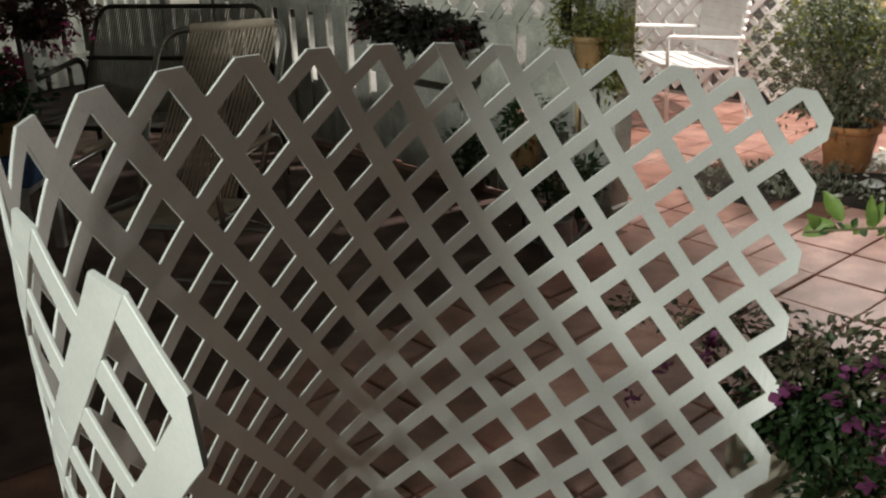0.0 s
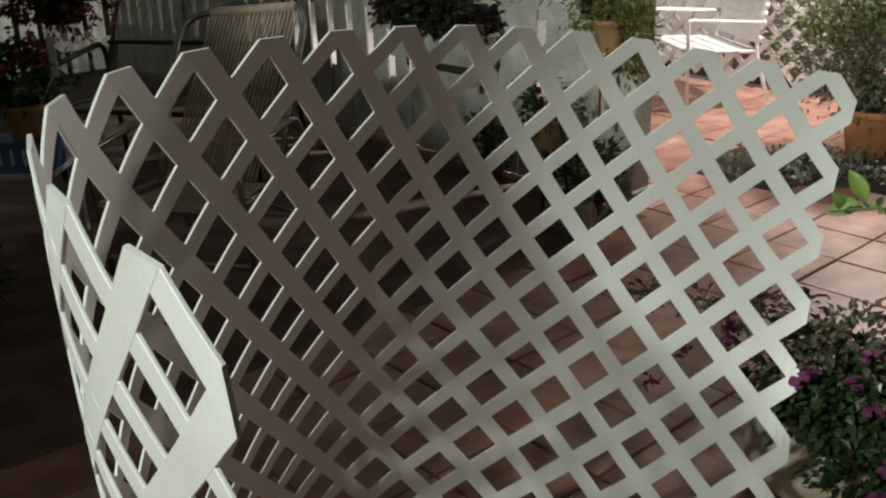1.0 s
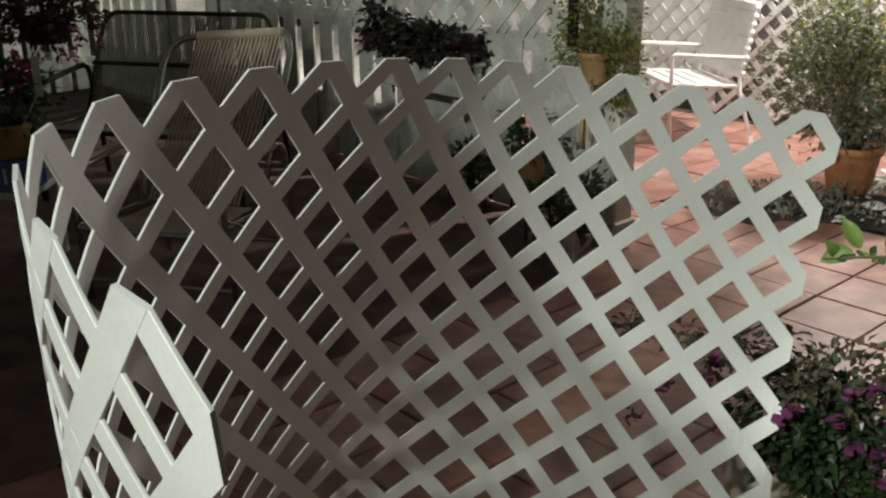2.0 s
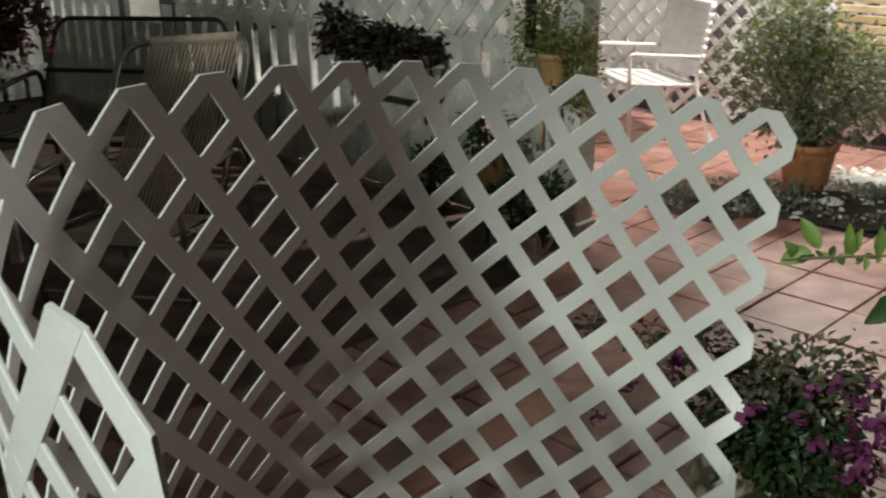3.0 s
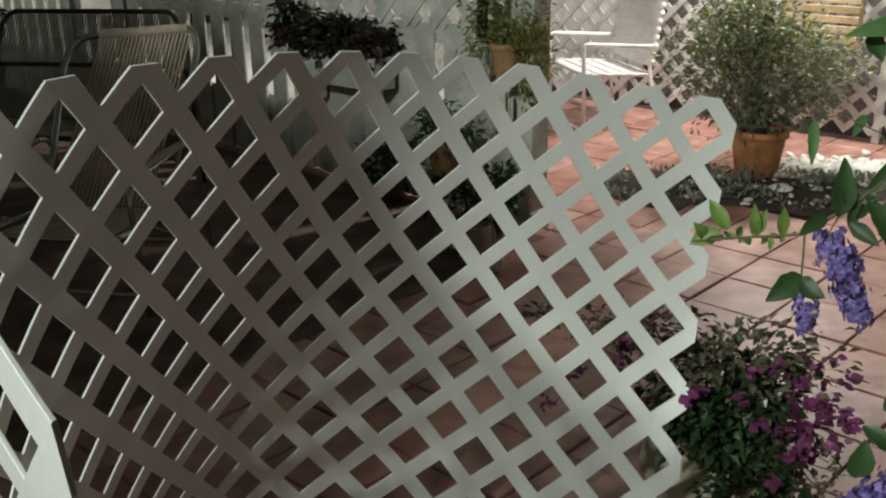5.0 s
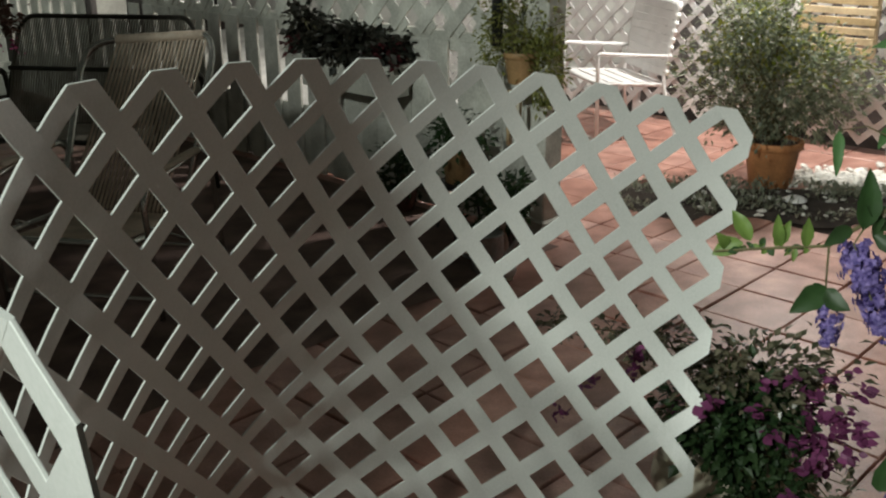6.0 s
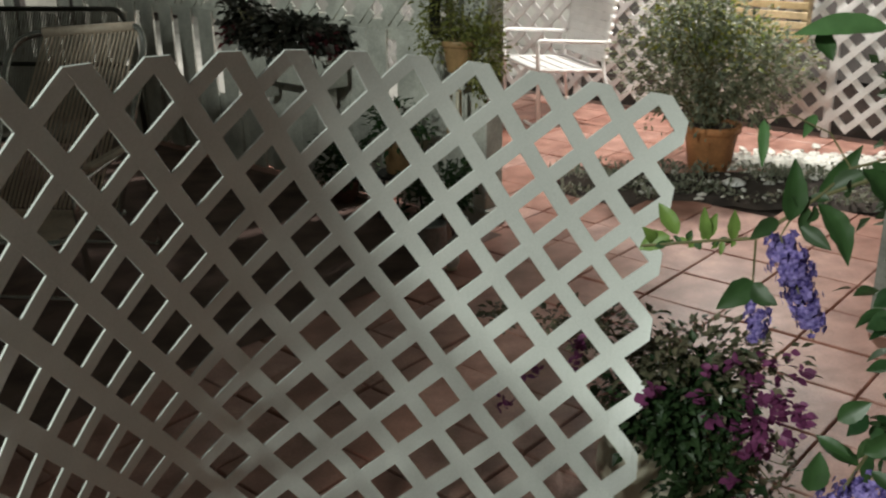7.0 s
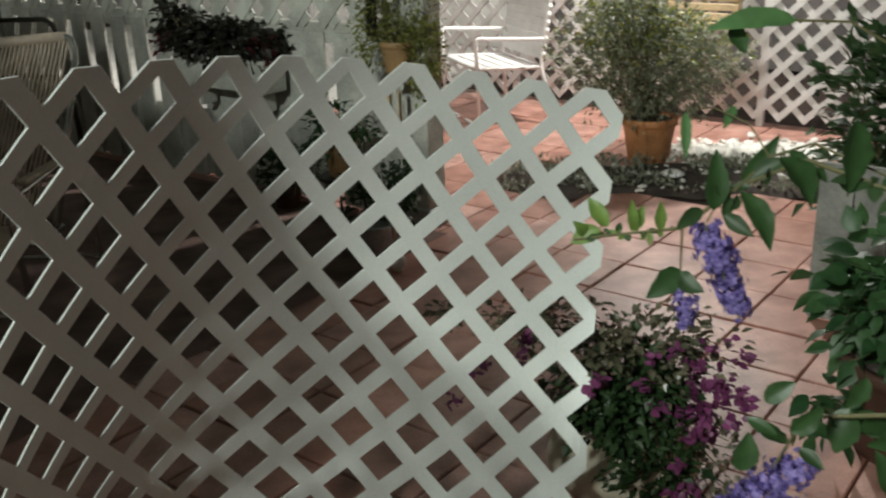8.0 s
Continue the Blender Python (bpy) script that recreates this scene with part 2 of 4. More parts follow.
# ---------------------------------------------------------------- curved lattice panel
P = 0.1525                                     # one diamond of the lattice
NU, NV = 16, 8


def cheb(c, w):
    a, b = 1.0, w
    s = c[0] + (c[1] * w if len(c) > 1 else 0)
    for q in c[2:]:
        a, b = b, 2 * w * b - a
        s += q * b
    return s


class Sheet:
    """The bent panel: its top edge runs by curvature and rise, and at each place the sheet hangs down with its own slant."""
    K = (1.4266, 0.4436, 0.8912, -0.0838, 0.4708, 0.2254, 0.9405, 0.5613, 0.3802, 0.2987, 0.1964, 0.0388, 0.2247)
    RISE = (0.0936, -0.1374, -0.0009, 0.0403, -0.0001, 0.0147)
    SLANT = (0.0018, -0.0191, -0.2471, 0.0291, 0.0404, 0.0105, 0.0054, 0.0173)
    BOW = (-0.1376, 0.0432, -0.1096, 0.0313)
    START, HEADING = Vector((0.7026, 2.1326, 1.1171)), 3.11826

    def __init__(self, n=320):
        self.n, ds = n, NU * P / n
        self.rows, c, th = [], self.START.copy(), self.HEADING
        prev = None
        for i in range(n + 1):
            w = 2 * i / n - 1
            k = cheb(self.K, w)
            if i:
                th += (k + kp) / 2 * ds
            kp = k
            ph, al = cheb(self.RISE, w), cheb(self.SLANT, w)
            t = Vector((math.cos(ph) * math.cos(th), math.cos(ph) * math.sin(th), math.sin(ph)))
            if prev is not None:
                c = c + (t + prev) / 2 * ds
            prev = t
            out = Vector((math.sin(th), -math.cos(th), 0))
            b = out.cross(t)
            b = b if b.z > 0 else -b
            down = -b * math.cos(al) + out * math.sin(al)
            across = out * math.cos(al) + b * math.sin(al)
            self.rows.append((c.copy(), down, across, across * cheb(self.BOW, w)))

    def at(self, u, v, t):
        x = min(max(u / NU, 0), 1) * self.n
        i = min(int(x), self.n - 1)
        f = x - i
        a, b = self.rows[i], self.rows[i + 1]
        h = v * P
        return a[0].lerp(b[0], f) + a[1].lerp(b[1], f) * h + a[2].lerp(b[2], f) * t + a[3].lerp(b[3], f) * h * (h - 0.6)


SHEET = Sheet()
HALF = 0.0365 / P * math.sqrt(2) / 2


def bent_strip(c, sign, thick):
    """A strip of the panel along u + sign v = c, cut off at the panel's edges."""
    ch = 0.0008
    hc, t2 = HALF - ch / P, thick / 2
    prof = [(-HALF, -t2 + ch), (-HALF, t2 - ch), (-hc, t2), (hc, t2), (HALF, t2 - ch), (HALF, -t2 + ch), (hc, -t2), (-hc, -t2)]
    n = 48
    bm = bmesh.new()
    rings = [[] for _ in range(n + 1)]
    for o, t in prof:
        k = c + o
        if sign > 0:
            u0, u1 = max(0, k - NV), min(NU, k)
        else:
            u0, u1 = max(0, k), min(NU, k + NV)
        for i in range(n + 1):
            u = u0 + (u1 - u0) * i / n
            rings[i].append(bm.verts.new(SHEET.at(u, (k - u) if sign > 0 else (u - k), t)))
    for a, b in zip(rings, rings[1:]):
        for i in range(8):
            bm.faces.new((a[i], a[(i + 1) % 8], b[(i + 1) % 8], b[i]))
    bm.faces.new(rings[0][::-1])
    bm.faces.new(rings[-1])
    return bm


panel = thing("garden_lattice", Matrix(), "white vinyl diamond lattice sheet curled open on the patio", "lattice panel")
for i in range(NU + NV):
    part("slat", bent_strip(0.5 + i, 1, 0.0044), M_VINYL, panel)
for i in range(NU + NV):
    part("slat", bent_strip(i - NV + 0.5, -1, 0.0038), M_VINYL, panel)


# ---------------------------------------------------------------- flat lattice for the fences
def flat_strip(x0, z0, x1, z1, wid, y0, y1):
    bm = bmesh.new()
    d = Vector((x1 - x0, 0, z1 - z0))
    l = d.length
    ang = math.atan2(z1 - z0, x1 - x0)
    m = Matrix.Translation((x0, 0, z0)) @ Matrix.Rotation(-ang, 4, "Y")
    box(bm, l / 2, (y0 + y1) / 2, 0, l, y1 - y0, wid, m=m)
    return bm


def fence_lattice(parent, mat, length, z0, z1, pitch, wid, y, thick=0.008, rise=0.0, fall=0.02, start=0.0):
    """Two crossing layers of laths between start and length, cut to the field's height; rise and fall shift the two layers along the fence."""
    h = z1 - z0
    for lean, yy, off in ((1, y, rise), (-1, y + thick + 0.0005, fall)):
        for i in range(-int(h / pitch) - 2, int((length + h) / pitch) + 2):
            xa = i * pitch + off
            xb, za, zb = xa + lean * h, z0, z1
            k = 1 if lean > 0 else -1
            if xa < start: za, xa = za + (start - xa) * k, start
            if xb < start: zb, xb = zb + (start - xb) * k, start
            if xa > length: za, xa = za + (length - xa) * k, length
            if xb > length: zb, xb = zb + (length - xb) * k, length
            if abs(xb - xa) < 0.03 or za > z1 - 0.02 or zb < z0 + 0.02:
                continue
            part("lath", flat_strip(xa, za, xb, zb, wid, yy, yy + thick), mat, parent)


# board fence from the post towards the back left, seen on its shaded side
fence_len = 6.2
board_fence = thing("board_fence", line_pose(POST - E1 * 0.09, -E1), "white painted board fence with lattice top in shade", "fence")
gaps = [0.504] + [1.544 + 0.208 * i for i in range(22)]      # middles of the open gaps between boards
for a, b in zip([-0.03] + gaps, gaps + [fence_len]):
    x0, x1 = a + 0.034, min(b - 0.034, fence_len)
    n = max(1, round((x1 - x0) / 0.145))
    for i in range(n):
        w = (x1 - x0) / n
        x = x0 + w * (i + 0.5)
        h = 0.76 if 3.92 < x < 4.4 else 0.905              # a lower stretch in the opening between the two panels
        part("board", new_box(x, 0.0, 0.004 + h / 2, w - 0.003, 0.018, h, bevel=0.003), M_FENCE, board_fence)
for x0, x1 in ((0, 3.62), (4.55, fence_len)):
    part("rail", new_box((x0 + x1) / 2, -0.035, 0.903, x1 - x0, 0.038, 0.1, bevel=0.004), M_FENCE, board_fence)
# Board added on the far side to stop light streaks through the gaps
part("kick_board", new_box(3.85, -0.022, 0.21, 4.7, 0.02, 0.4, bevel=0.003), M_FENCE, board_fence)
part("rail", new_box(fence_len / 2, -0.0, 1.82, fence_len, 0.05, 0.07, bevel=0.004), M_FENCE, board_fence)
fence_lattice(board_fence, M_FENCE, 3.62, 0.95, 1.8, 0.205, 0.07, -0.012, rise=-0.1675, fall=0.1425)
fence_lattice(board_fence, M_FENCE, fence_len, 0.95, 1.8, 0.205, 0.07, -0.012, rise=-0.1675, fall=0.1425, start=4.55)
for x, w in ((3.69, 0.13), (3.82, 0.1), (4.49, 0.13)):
    part("dark_upright", new_box(x, -0.045, 0.9, w, 0.05, 1.79, bevel=0.006), M_DARKWALL, board_fence, "dark upright beside the fence opening")

# side fence closing the far left corner
side_fence = thing("side_fence", line_pose(POST - E1 * 5.9 - E2 * 0.1, -E2), "white painted board fence closing the patio's dark corner", "fence")
for k in range(26):
    part("board", new_box(0.1 + 0.2 * k, 0.0, 0.82, 0.15, 0.018, 1.63, bevel=0.003), M_FENCE, side_fence)
for z in (0.25, 1.1, 1.6):
    part("rail", new_box(2.6, 0.03, z, 5.2, 0.038, 0.09, bevel=0.004), M_FENCE, side_fence)

# pale slab added beyond the board fence so its gaps look bright
yard = part("yard", new_box(5.4, -2.5, -0.02, 6.2, 4.6, 0.05), M_PALE)
yard.matrix_basis = line_pose(POST, -E1)
tagged(yard, "pale slab added beyond the board fence to brighten its gaps", "yard", kind="structure")

# Wall added close to the yard lamp so the fence opening looks bright
end_wall = part("opening_backing_wall", new_box(6.75, -1.25, 1.1, 0.12, 2.3, 2.2), M_ADDEDWALL)
end_wall.matrix_basis = line_pose(POST, -E1)
tagged(end_wall, "wall added to show bright in the board fence's opening", "wall", kind="structure")

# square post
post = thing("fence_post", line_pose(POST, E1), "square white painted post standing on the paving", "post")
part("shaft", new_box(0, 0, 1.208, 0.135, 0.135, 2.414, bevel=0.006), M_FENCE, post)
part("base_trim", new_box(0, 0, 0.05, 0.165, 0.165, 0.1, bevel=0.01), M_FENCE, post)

# back lattice fence behind the armchair
back0 = Vector((1.5, 7.38, 0)) - E1 * 2.4
back_len = 6.0
back_fence = thing("lattice_fence", line_pose(back0, E1), "bright white wooden lattice fence behind the armchair", "fence")
fence_lattice(back_fence, M_WHITEWOOD, back_len, 0.06, 1.5, 0.168, 0.042, 0.0, 0.010)
for x in (0.05, 2.3, 4.25, 5.95):
    part("fence_upright", new_box(x, 0.03, 0.78, 0.05, 0.04, 1.56, bevel=0.004), M_WHITEWOOD, back_fence)
part("rail", new_box(back_len / 2, 0.035, 1.53, back_len, 0.05, 0.06, bevel=0.004), M_WHITEWOOD, back_fence)

# added backing walls: pale for bright fence gaps, dark for dark ones
far_wall = part("pale_backing_wall", new_box(-5.1, 0, 1.4, 7.8, 0.2, 2.8), M_PALE)
far_wall.matrix_basis = line_pose(Vector((1.5, 7.38, 0)) + E2 * 2.2, E1)
tagged(far_wall, "pale backing wall added to brighten the board fence's gaps", "wall", kind="structure")
dark_wall = part("dark_backing_wall", new_box(3.9, 0, 1.4, 10.2, 0.2, 2.8), M_DARKWALL)
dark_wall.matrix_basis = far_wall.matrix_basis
tagged(dark_wall, "dark backing wall added to darken the lattice fence's gaps", "wall", kind="structure")
side_wall = part("wall_house", new_box(0, 0, 1.5, 9, 0.2, 3.0), M_ADDEDWALL)
side_wall.matrix_basis = line_pose(Vector((-1.5, -7.0, 0)), E1)
# Unseen wall added to block the porch light; stepped top shapes its shadow
bm = bmesh.new()
outline = ((0, 0), (0, 2.34), (-0.7, 2.72), (-1.05, 2.75), (-1.3, 3.2), (-1.85, 3.2), (-2.2, 3.0), (-4.4, 3.0), (-4.4, 0))
sides = [[bm.verts.new((x, y, z)) for x, z in outline] for y in (-0.1, 0.1)]
bm.faces.new(sides[0])
bm.faces.new(sides[1][::-1])
for k in range(9):
    bm.faces.new((sides[0][k], sides[0][(k + 1) % 9], sides[1][(k + 1) % 9], sides[1][k]))
left_wall = part("shade_wall", bm, M_ADDEDWALL)
left_wall.matrix_basis = Matrix.Translation((-1.25, 0.25, 0))
# Low unseen wall added to shade the near paving from the porch light
low_wall = part("floor_shade_wall", new_box(0, 0, 0.55, 3.4, 0.12, 1.1), M_ADDEDWALL)
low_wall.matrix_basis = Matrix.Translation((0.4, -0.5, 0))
tagged(low_wall, "low unseen wall added to shade the near paving", "wall", kind="structure")
tagged(left_wall, "unseen wall added to shade the left of the patio", "wall", kind="structure")
# Unseen slats added between floodlight and patio to dim the paving
pergola = thing("floodlight_slats", Matrix.Translation((1.40, 5.25, 2.05)), "unseen slat screen added to dim the floodlight on the patio", "pergola")
for k in range(10):
    part("roof_slat", new_box(0, -0.54 + 0.12 * k, 0.02, 0.92, 0.088, 0.02, bevel=0.003), M_FENCE, pergola)
for ax in (-0.4, 0.4):
    part("beam", new_box(ax, 0, -0.02, 0.04, 1.2, 0.06, bevel=0.004), M_FENCE, pergola)
part("bracket", new_box(-0.68, -0.62, -0.02, 0.6, 0.04, 0.05, bevel=0.003), M_FENCE, pergola)
tagged(side_wall, "painted house wall behind the patio", "wall", kind="structure")



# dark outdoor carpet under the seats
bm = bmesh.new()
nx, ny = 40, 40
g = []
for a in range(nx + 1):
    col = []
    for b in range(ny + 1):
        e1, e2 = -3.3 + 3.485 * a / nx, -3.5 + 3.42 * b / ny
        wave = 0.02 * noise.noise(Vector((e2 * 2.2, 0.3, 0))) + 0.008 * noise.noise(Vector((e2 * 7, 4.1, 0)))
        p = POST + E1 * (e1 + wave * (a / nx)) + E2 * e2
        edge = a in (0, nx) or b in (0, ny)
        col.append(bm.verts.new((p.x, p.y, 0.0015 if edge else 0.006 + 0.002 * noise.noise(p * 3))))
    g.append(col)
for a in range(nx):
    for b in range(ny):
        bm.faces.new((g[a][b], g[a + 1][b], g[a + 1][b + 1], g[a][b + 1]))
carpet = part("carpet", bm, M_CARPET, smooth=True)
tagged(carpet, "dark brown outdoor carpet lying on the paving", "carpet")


# ---------------------------------------------------------------- planting bed and pebbles
def patch(name, poly, z, mat, label, bumpy=0.02, seed=3, kind="structure"):
    """A low uneven mound over a polygon."""
    rng = random.Random(seed)
    n = 14
    bm = bmesh.new()
    a, b, c, d = [Vector(p) for p in poly]
    g = [[None] * (n + 1) for _ in range(n + 1)]
    for i in range(n + 1):
        for j in range(n + 1):
            u, v = i / n, j / n
            p = a.lerp(b, u).lerp(d.lerp(c, u), v)
            edge = min(u, v, 1 - u, 1 - v)
            h = z if edge > 0 else -0.03
            g[i][j] = bm.verts.new((p.x + rng.uniform(-0.02, 0.02), p.y + rng.uniform(-0.02, 0.02), h + rng.uniform(0, bumpy)))
    for i in range(n):
        for j in range(n):
            bm.faces.new((g[i][j], g[i + 1][j], g[i + 1][j + 1], g[i][j + 1]))
    ob = part(name, bm, mat, smooth=True)
    return tagged(ob, label, name.replace("_", " "), kind=kind)


BED = ((0.98, 4.95, 0), (2.6, 4.58, 0), (2.8, 5.12, 0), (0.97, 5.48, 0))
patch("planting_bed", BED, 0.012, M_SOIL, "dark soil bed between the paving and the walk")


def inside_bed(p):
    return 0.9 < p.x < 2.7 and 4.95 - (p.x - 0.98) * 0.228 - 0.06 < p.y < 5.48 - (p.x - 0.97) * 0.197 + 0.05


# ---------------------------------------------------------------- white strap armchair
def strap_armchair(m):
    """x: to its right side, y: forward, z up; the origin on the floor under the seat's middle."""
    ch = thing("patio_armchair", m, "white enamelled tube armchair with white vinyl straps", "chair")
    w, r = 0.325, 0.0135
    for sx in (-w, w):
        k = 1 if sx > 0 else -1
        part("side_frame", new_tube(bend([(sx, 0.25, 0.0), (sx, 0.27, 0.615), (sx, -0.27, 0.575)], 0.03), r, 10), M_CHAIRWHITE, ch, smooth=True)
        part("rear_leg", new_tube(bend([(sx + k * 0.11, -0.30, 0.0), (sx, -0.21, 0.40), (sx, -0.25, 0.62), (sx, -0.31, 0.93)], 0.1), r, 10), M_CHAIRWHITE, ch, smooth=True)
        part("seat_rail", new_tube([(sx, 0.265, 0.415), (sx, -0.215, 0.385)], r, 10), M_CHAIRWHITE, ch, smooth=True)
        foot = part("foot_cap", new_tube([(sx + k * 0.11, -0.30, 0.0), (sx + k * 0.102, -0.293, 0.03)], 0.022, 10), M_CHAIRWHITE, ch)
        part("foot_collar", new_tube([(sx + k * 0.098, -0.29, 0.045), (sx + k * 0.094, -0.287, 0.06)], 0.019, 10), M_CHAIRWHITE, foot)
        part("floor_runner", new_tube([(sx, 0.25, 0.014), (sx * 0.2, 0.25, 0.014)], 0.011, 8), M_CHAIRWHITE, ch)
        for i in range(9):
            z = 0.47 + i * 0.054
            part("strap_end", new_tube([(sx * 1.0, -0.232 - (z - 0.46) * 0.16, z - 0.019), (sx * 1.0, -0.232 - (z - 0.46) * 0.16, z + 0.019)], 0.0195, 8), M_CHAIRWHITE, ch, smooth=True)
    part("front_rail", new_tube([(-w, 0.265, 0.415), (w, 0.265, 0.415)], r, 10), M_CHAIRWHITE, ch, smooth=True)
    part("top_rail", new_tube([(-w, -0.31, 0.93), (w, -0.31, 0.93)], r, 10), M_CHAIRWHITE, ch, smooth=True)
    part("low_rail", new_tube([(-w, -0.215, 0.39), (w, -0.215, 0.39)], r, 10), M_CHAIRWHITE, ch, smooth=True)
    for i in range(9):
        y = 0.24 - i * 0.052
        z = 0.43 - 0.025 * (0.24 - y) / 0.46 - 0.012
        part("seat_strap", new_box(0, y, z - 0.005 * (i % 2), 2 * w + 0.03, 0.04, 0.006, bevel=0.0015), M_CHAIRWHITE, ch)
    for i in range(9):
        z = 0.47 + i * 0.054
        y = -0.235 - (z - 0.46) * 0.16
        bm = new_box(0, 0, 0, 2 * w + 0.034, 0.006, 0.0525, bevel=0.0015, m=Matrix.Translation((0, y + 0.016, z)) @ Matrix.Rotation(0.16, 4, "X"))
        part("back_strap", bm, M_CHAIRWHITE, ch)
    return ch


strap_armchair(Matrix.Translation((1.17, 6.88, 0)) @ Matrix.Rotation(math.radians(104), 4, "Z"))


# ---------------------------------------------------------------- lawn chair with close vertical straps
def lawn_chair(m):
    """x across, y forward, z up."""
    ch = thing("lawn_chair", m, "aluminium tube lawn chair with beige vinyl cord webbing", "chair")
    w, r = 0.285, 0.0155
    # back frame made lopsided to fit the camera's view
    back = [(-w, -0.02, 0.33), (-w, -0.455, 0.95), (-w * 0.9, -0.488, 1.028), (w * 0.66, -0.488, 0.997), (w * 0.97, -0.48, 0.98), (w + 0.045, -0.455, 0.935), (w + 0.06, -0.41, 0.87), (w + 0.035, -0.22, 0.6), (w, -0.02, 0.33)]
    part("back_frame", new_tube(bend(back, 0.04), r, 10), M_ALU, ch, smooth=True)
    seat = [(-w, -0.06, 0.31), (-w, 0.47, 0.36), (w, 0.47, 0.36), (w, -0.06, 0.31)]
    part("seat_frame", new_tube(bend(seat, 0.06), r, 10), M_ALU, ch, smooth=True)
    for sx in (-1, 1):
        x = sx * (w + 0.05)
        part("arm_frame", new_tube(bend([(x, 0.36, 0.0), (x, 0.42, 0.56), (x, -0.2, 0.60), (x, -0.28, 0.0)], 0.1), 0.012, 10), M_ALU, ch, smooth=True)
        part("armrest", new_box(x, 0.1, 0.60, 0.045, 0.38, 0.022, bevel=0.008), M_STRAP, ch)
        part("brace", new_tube([(x, -0.2, 0.12), (sx * w, 0.30, 0.375)], 0.009, 8), M_ALU, ch)
    part("cross_bar", new_tube([(-w - 0.05, -0.26, 0.10), (w + 0.05, -0.26, 0.10)], 0.01, 8), M_ALU, ch)
    part("cross_bar", new_tube([(-w - 0.05, 0.37, 0.10), (w + 0.05, 0.37, 0.10)], 0.01, 8), M_ALU, ch)
    part("head_band", new_tube([(-w * 0.82, -0.488, 1.026), (w * 0.66, -0.488, 0.998)], 0.022, 10), M_STRAP, ch, smooth=True)
    n = 23
    for i in range(n):                         # webbing slanted to one side to fit the camera's view
        x = -w + 0.035 + (2 * w - 0.14) * i / (n - 1)
        part("cord", new_tube([(x, -0.482, 1.014 - 0.03 * i / n), (x + 0.035, -0.25, 0.665), (x + 0.075, -0.03, 0.335)], 0.0059, 5), M_STRAP, ch)
        part("cord", new_tube([(x + 0.03, -0.06, 0.315), (x + 0.03, 0.2, 0.33), (x + 0.03, 0.47, 0.362)], 0.0059, 5), M_STRAP, ch)
    return ch


lawn_chair(Matrix.Translation((-1.415, 3.92, 0)) @ Matrix.Rotation(math.radians(170), 4, "Z"))


# ---------------------------------------------------------------- dark two-seat patio bench
def patio_bench(m):
    b = thing("patio_loveseat", m, "dark metal patio loveseat with sling fabric back", "bench")
    w, r = 0.56, 0.014
    back = [(-w, 0.0, 0.40), (-w * 0.97, -0.25, 0.915), (-w * 0.87, -0.28, 0.978), (w * 0.87, -0.28, 0.978), (w * 0.97, -0.25, 0.915), (w, 0.0, 0.40)]
    part("back_frame", new_tube(bend(back, 0.08), r, 10), M_DARKMETAL, b, smooth=True)
    part("seat_frame", new_tube(bend([(-w, -0.02, 0.40), (-w, 0.46, 0.42), (w, 0.46, 0.42), (w, -0.02, 0.40)], 0.05), r, 10), M_DARKMETAL, b, smooth=True)
    for sx in (-1, 1):
        x = sx * (w + 0.05)
        part("arm_frame", new_tube(bend([(x, 0.42, 0.0), (x, 0.45, 0.63), (x, -0.14, 0.70), (x, -0.22, 0.0)], 0.08), 0.016, 10), M_DARKMETAL, b, smooth=True)
    part("lumbar_bar", new_tube([(-w, -0.12, 0.70), (w, -0.12, 0.70)], 0.013, 8), M_DARKMETAL, b)
    n = 70
    for i in range(n):
        x = -w + 0.02 + (2 * w - 0.04) * i / (n - 1)
        part("sling_cord", new_tube([(x, -0.275, 0.966), (x, -0.13, 0.72), (x, -0.01, 0.42)], 0.0058, 5), M_MESH, b)
    part("sling_seat", new_box(0, 0.21, 0.405, 2 * w - 0.02, 0.46, 0.006), M_MESH, b)
    return b


patio_bench(Matrix.Translation((-2.012, 5.331, 0)) @ Matrix.Rotation(math.radians(170), 4, "Z"))


# ---------------------------------------------------------------- pots and plants
def pot(parent, mat, r, h, rim=0.025, name="pot"):
    body = part(name, lathe([(r * 0.68, 0), (r * 0.72, 0.004), (r * 0.93, h - rim * 1.6), (r * 0.94, h - rim * 1.5), (r * 1.02, h - rim * 1.4), (r * 1.03, h - 0.004), (r * 1.01, h), (r * 0.9, h), (r * 0.88, h - 0.03), (0.01, h - 0.03)]), mat, parent, smooth=True)
    soil(body, r, h)
    return body


def soil(p, r, h):
    """Dark potting soil lying in a pot."""
    return part("soil", lathe([(0.01, h - 0.034), (r * 0.885, h - 0.034), (r * 0.885, h - 0.022), (r * 0.5, h - 0.014), (0.01, h - 0.012)], 18), M_SOIL, p, smooth=True)


def stems(parent, rng, base, tips, r=0.006, mat=None):
    for t in tips:
        a, b = Vector(base), Vector(t)
        c = a.lerp(b, 0.5) + Vector((rng.gauss(0, 0.03), rng.gauss(0, 0.03), 0.04))
        part("stem", new_tube([a, c, b], r, 5, taper=r * 0.3), mat or M_STEM, parent)


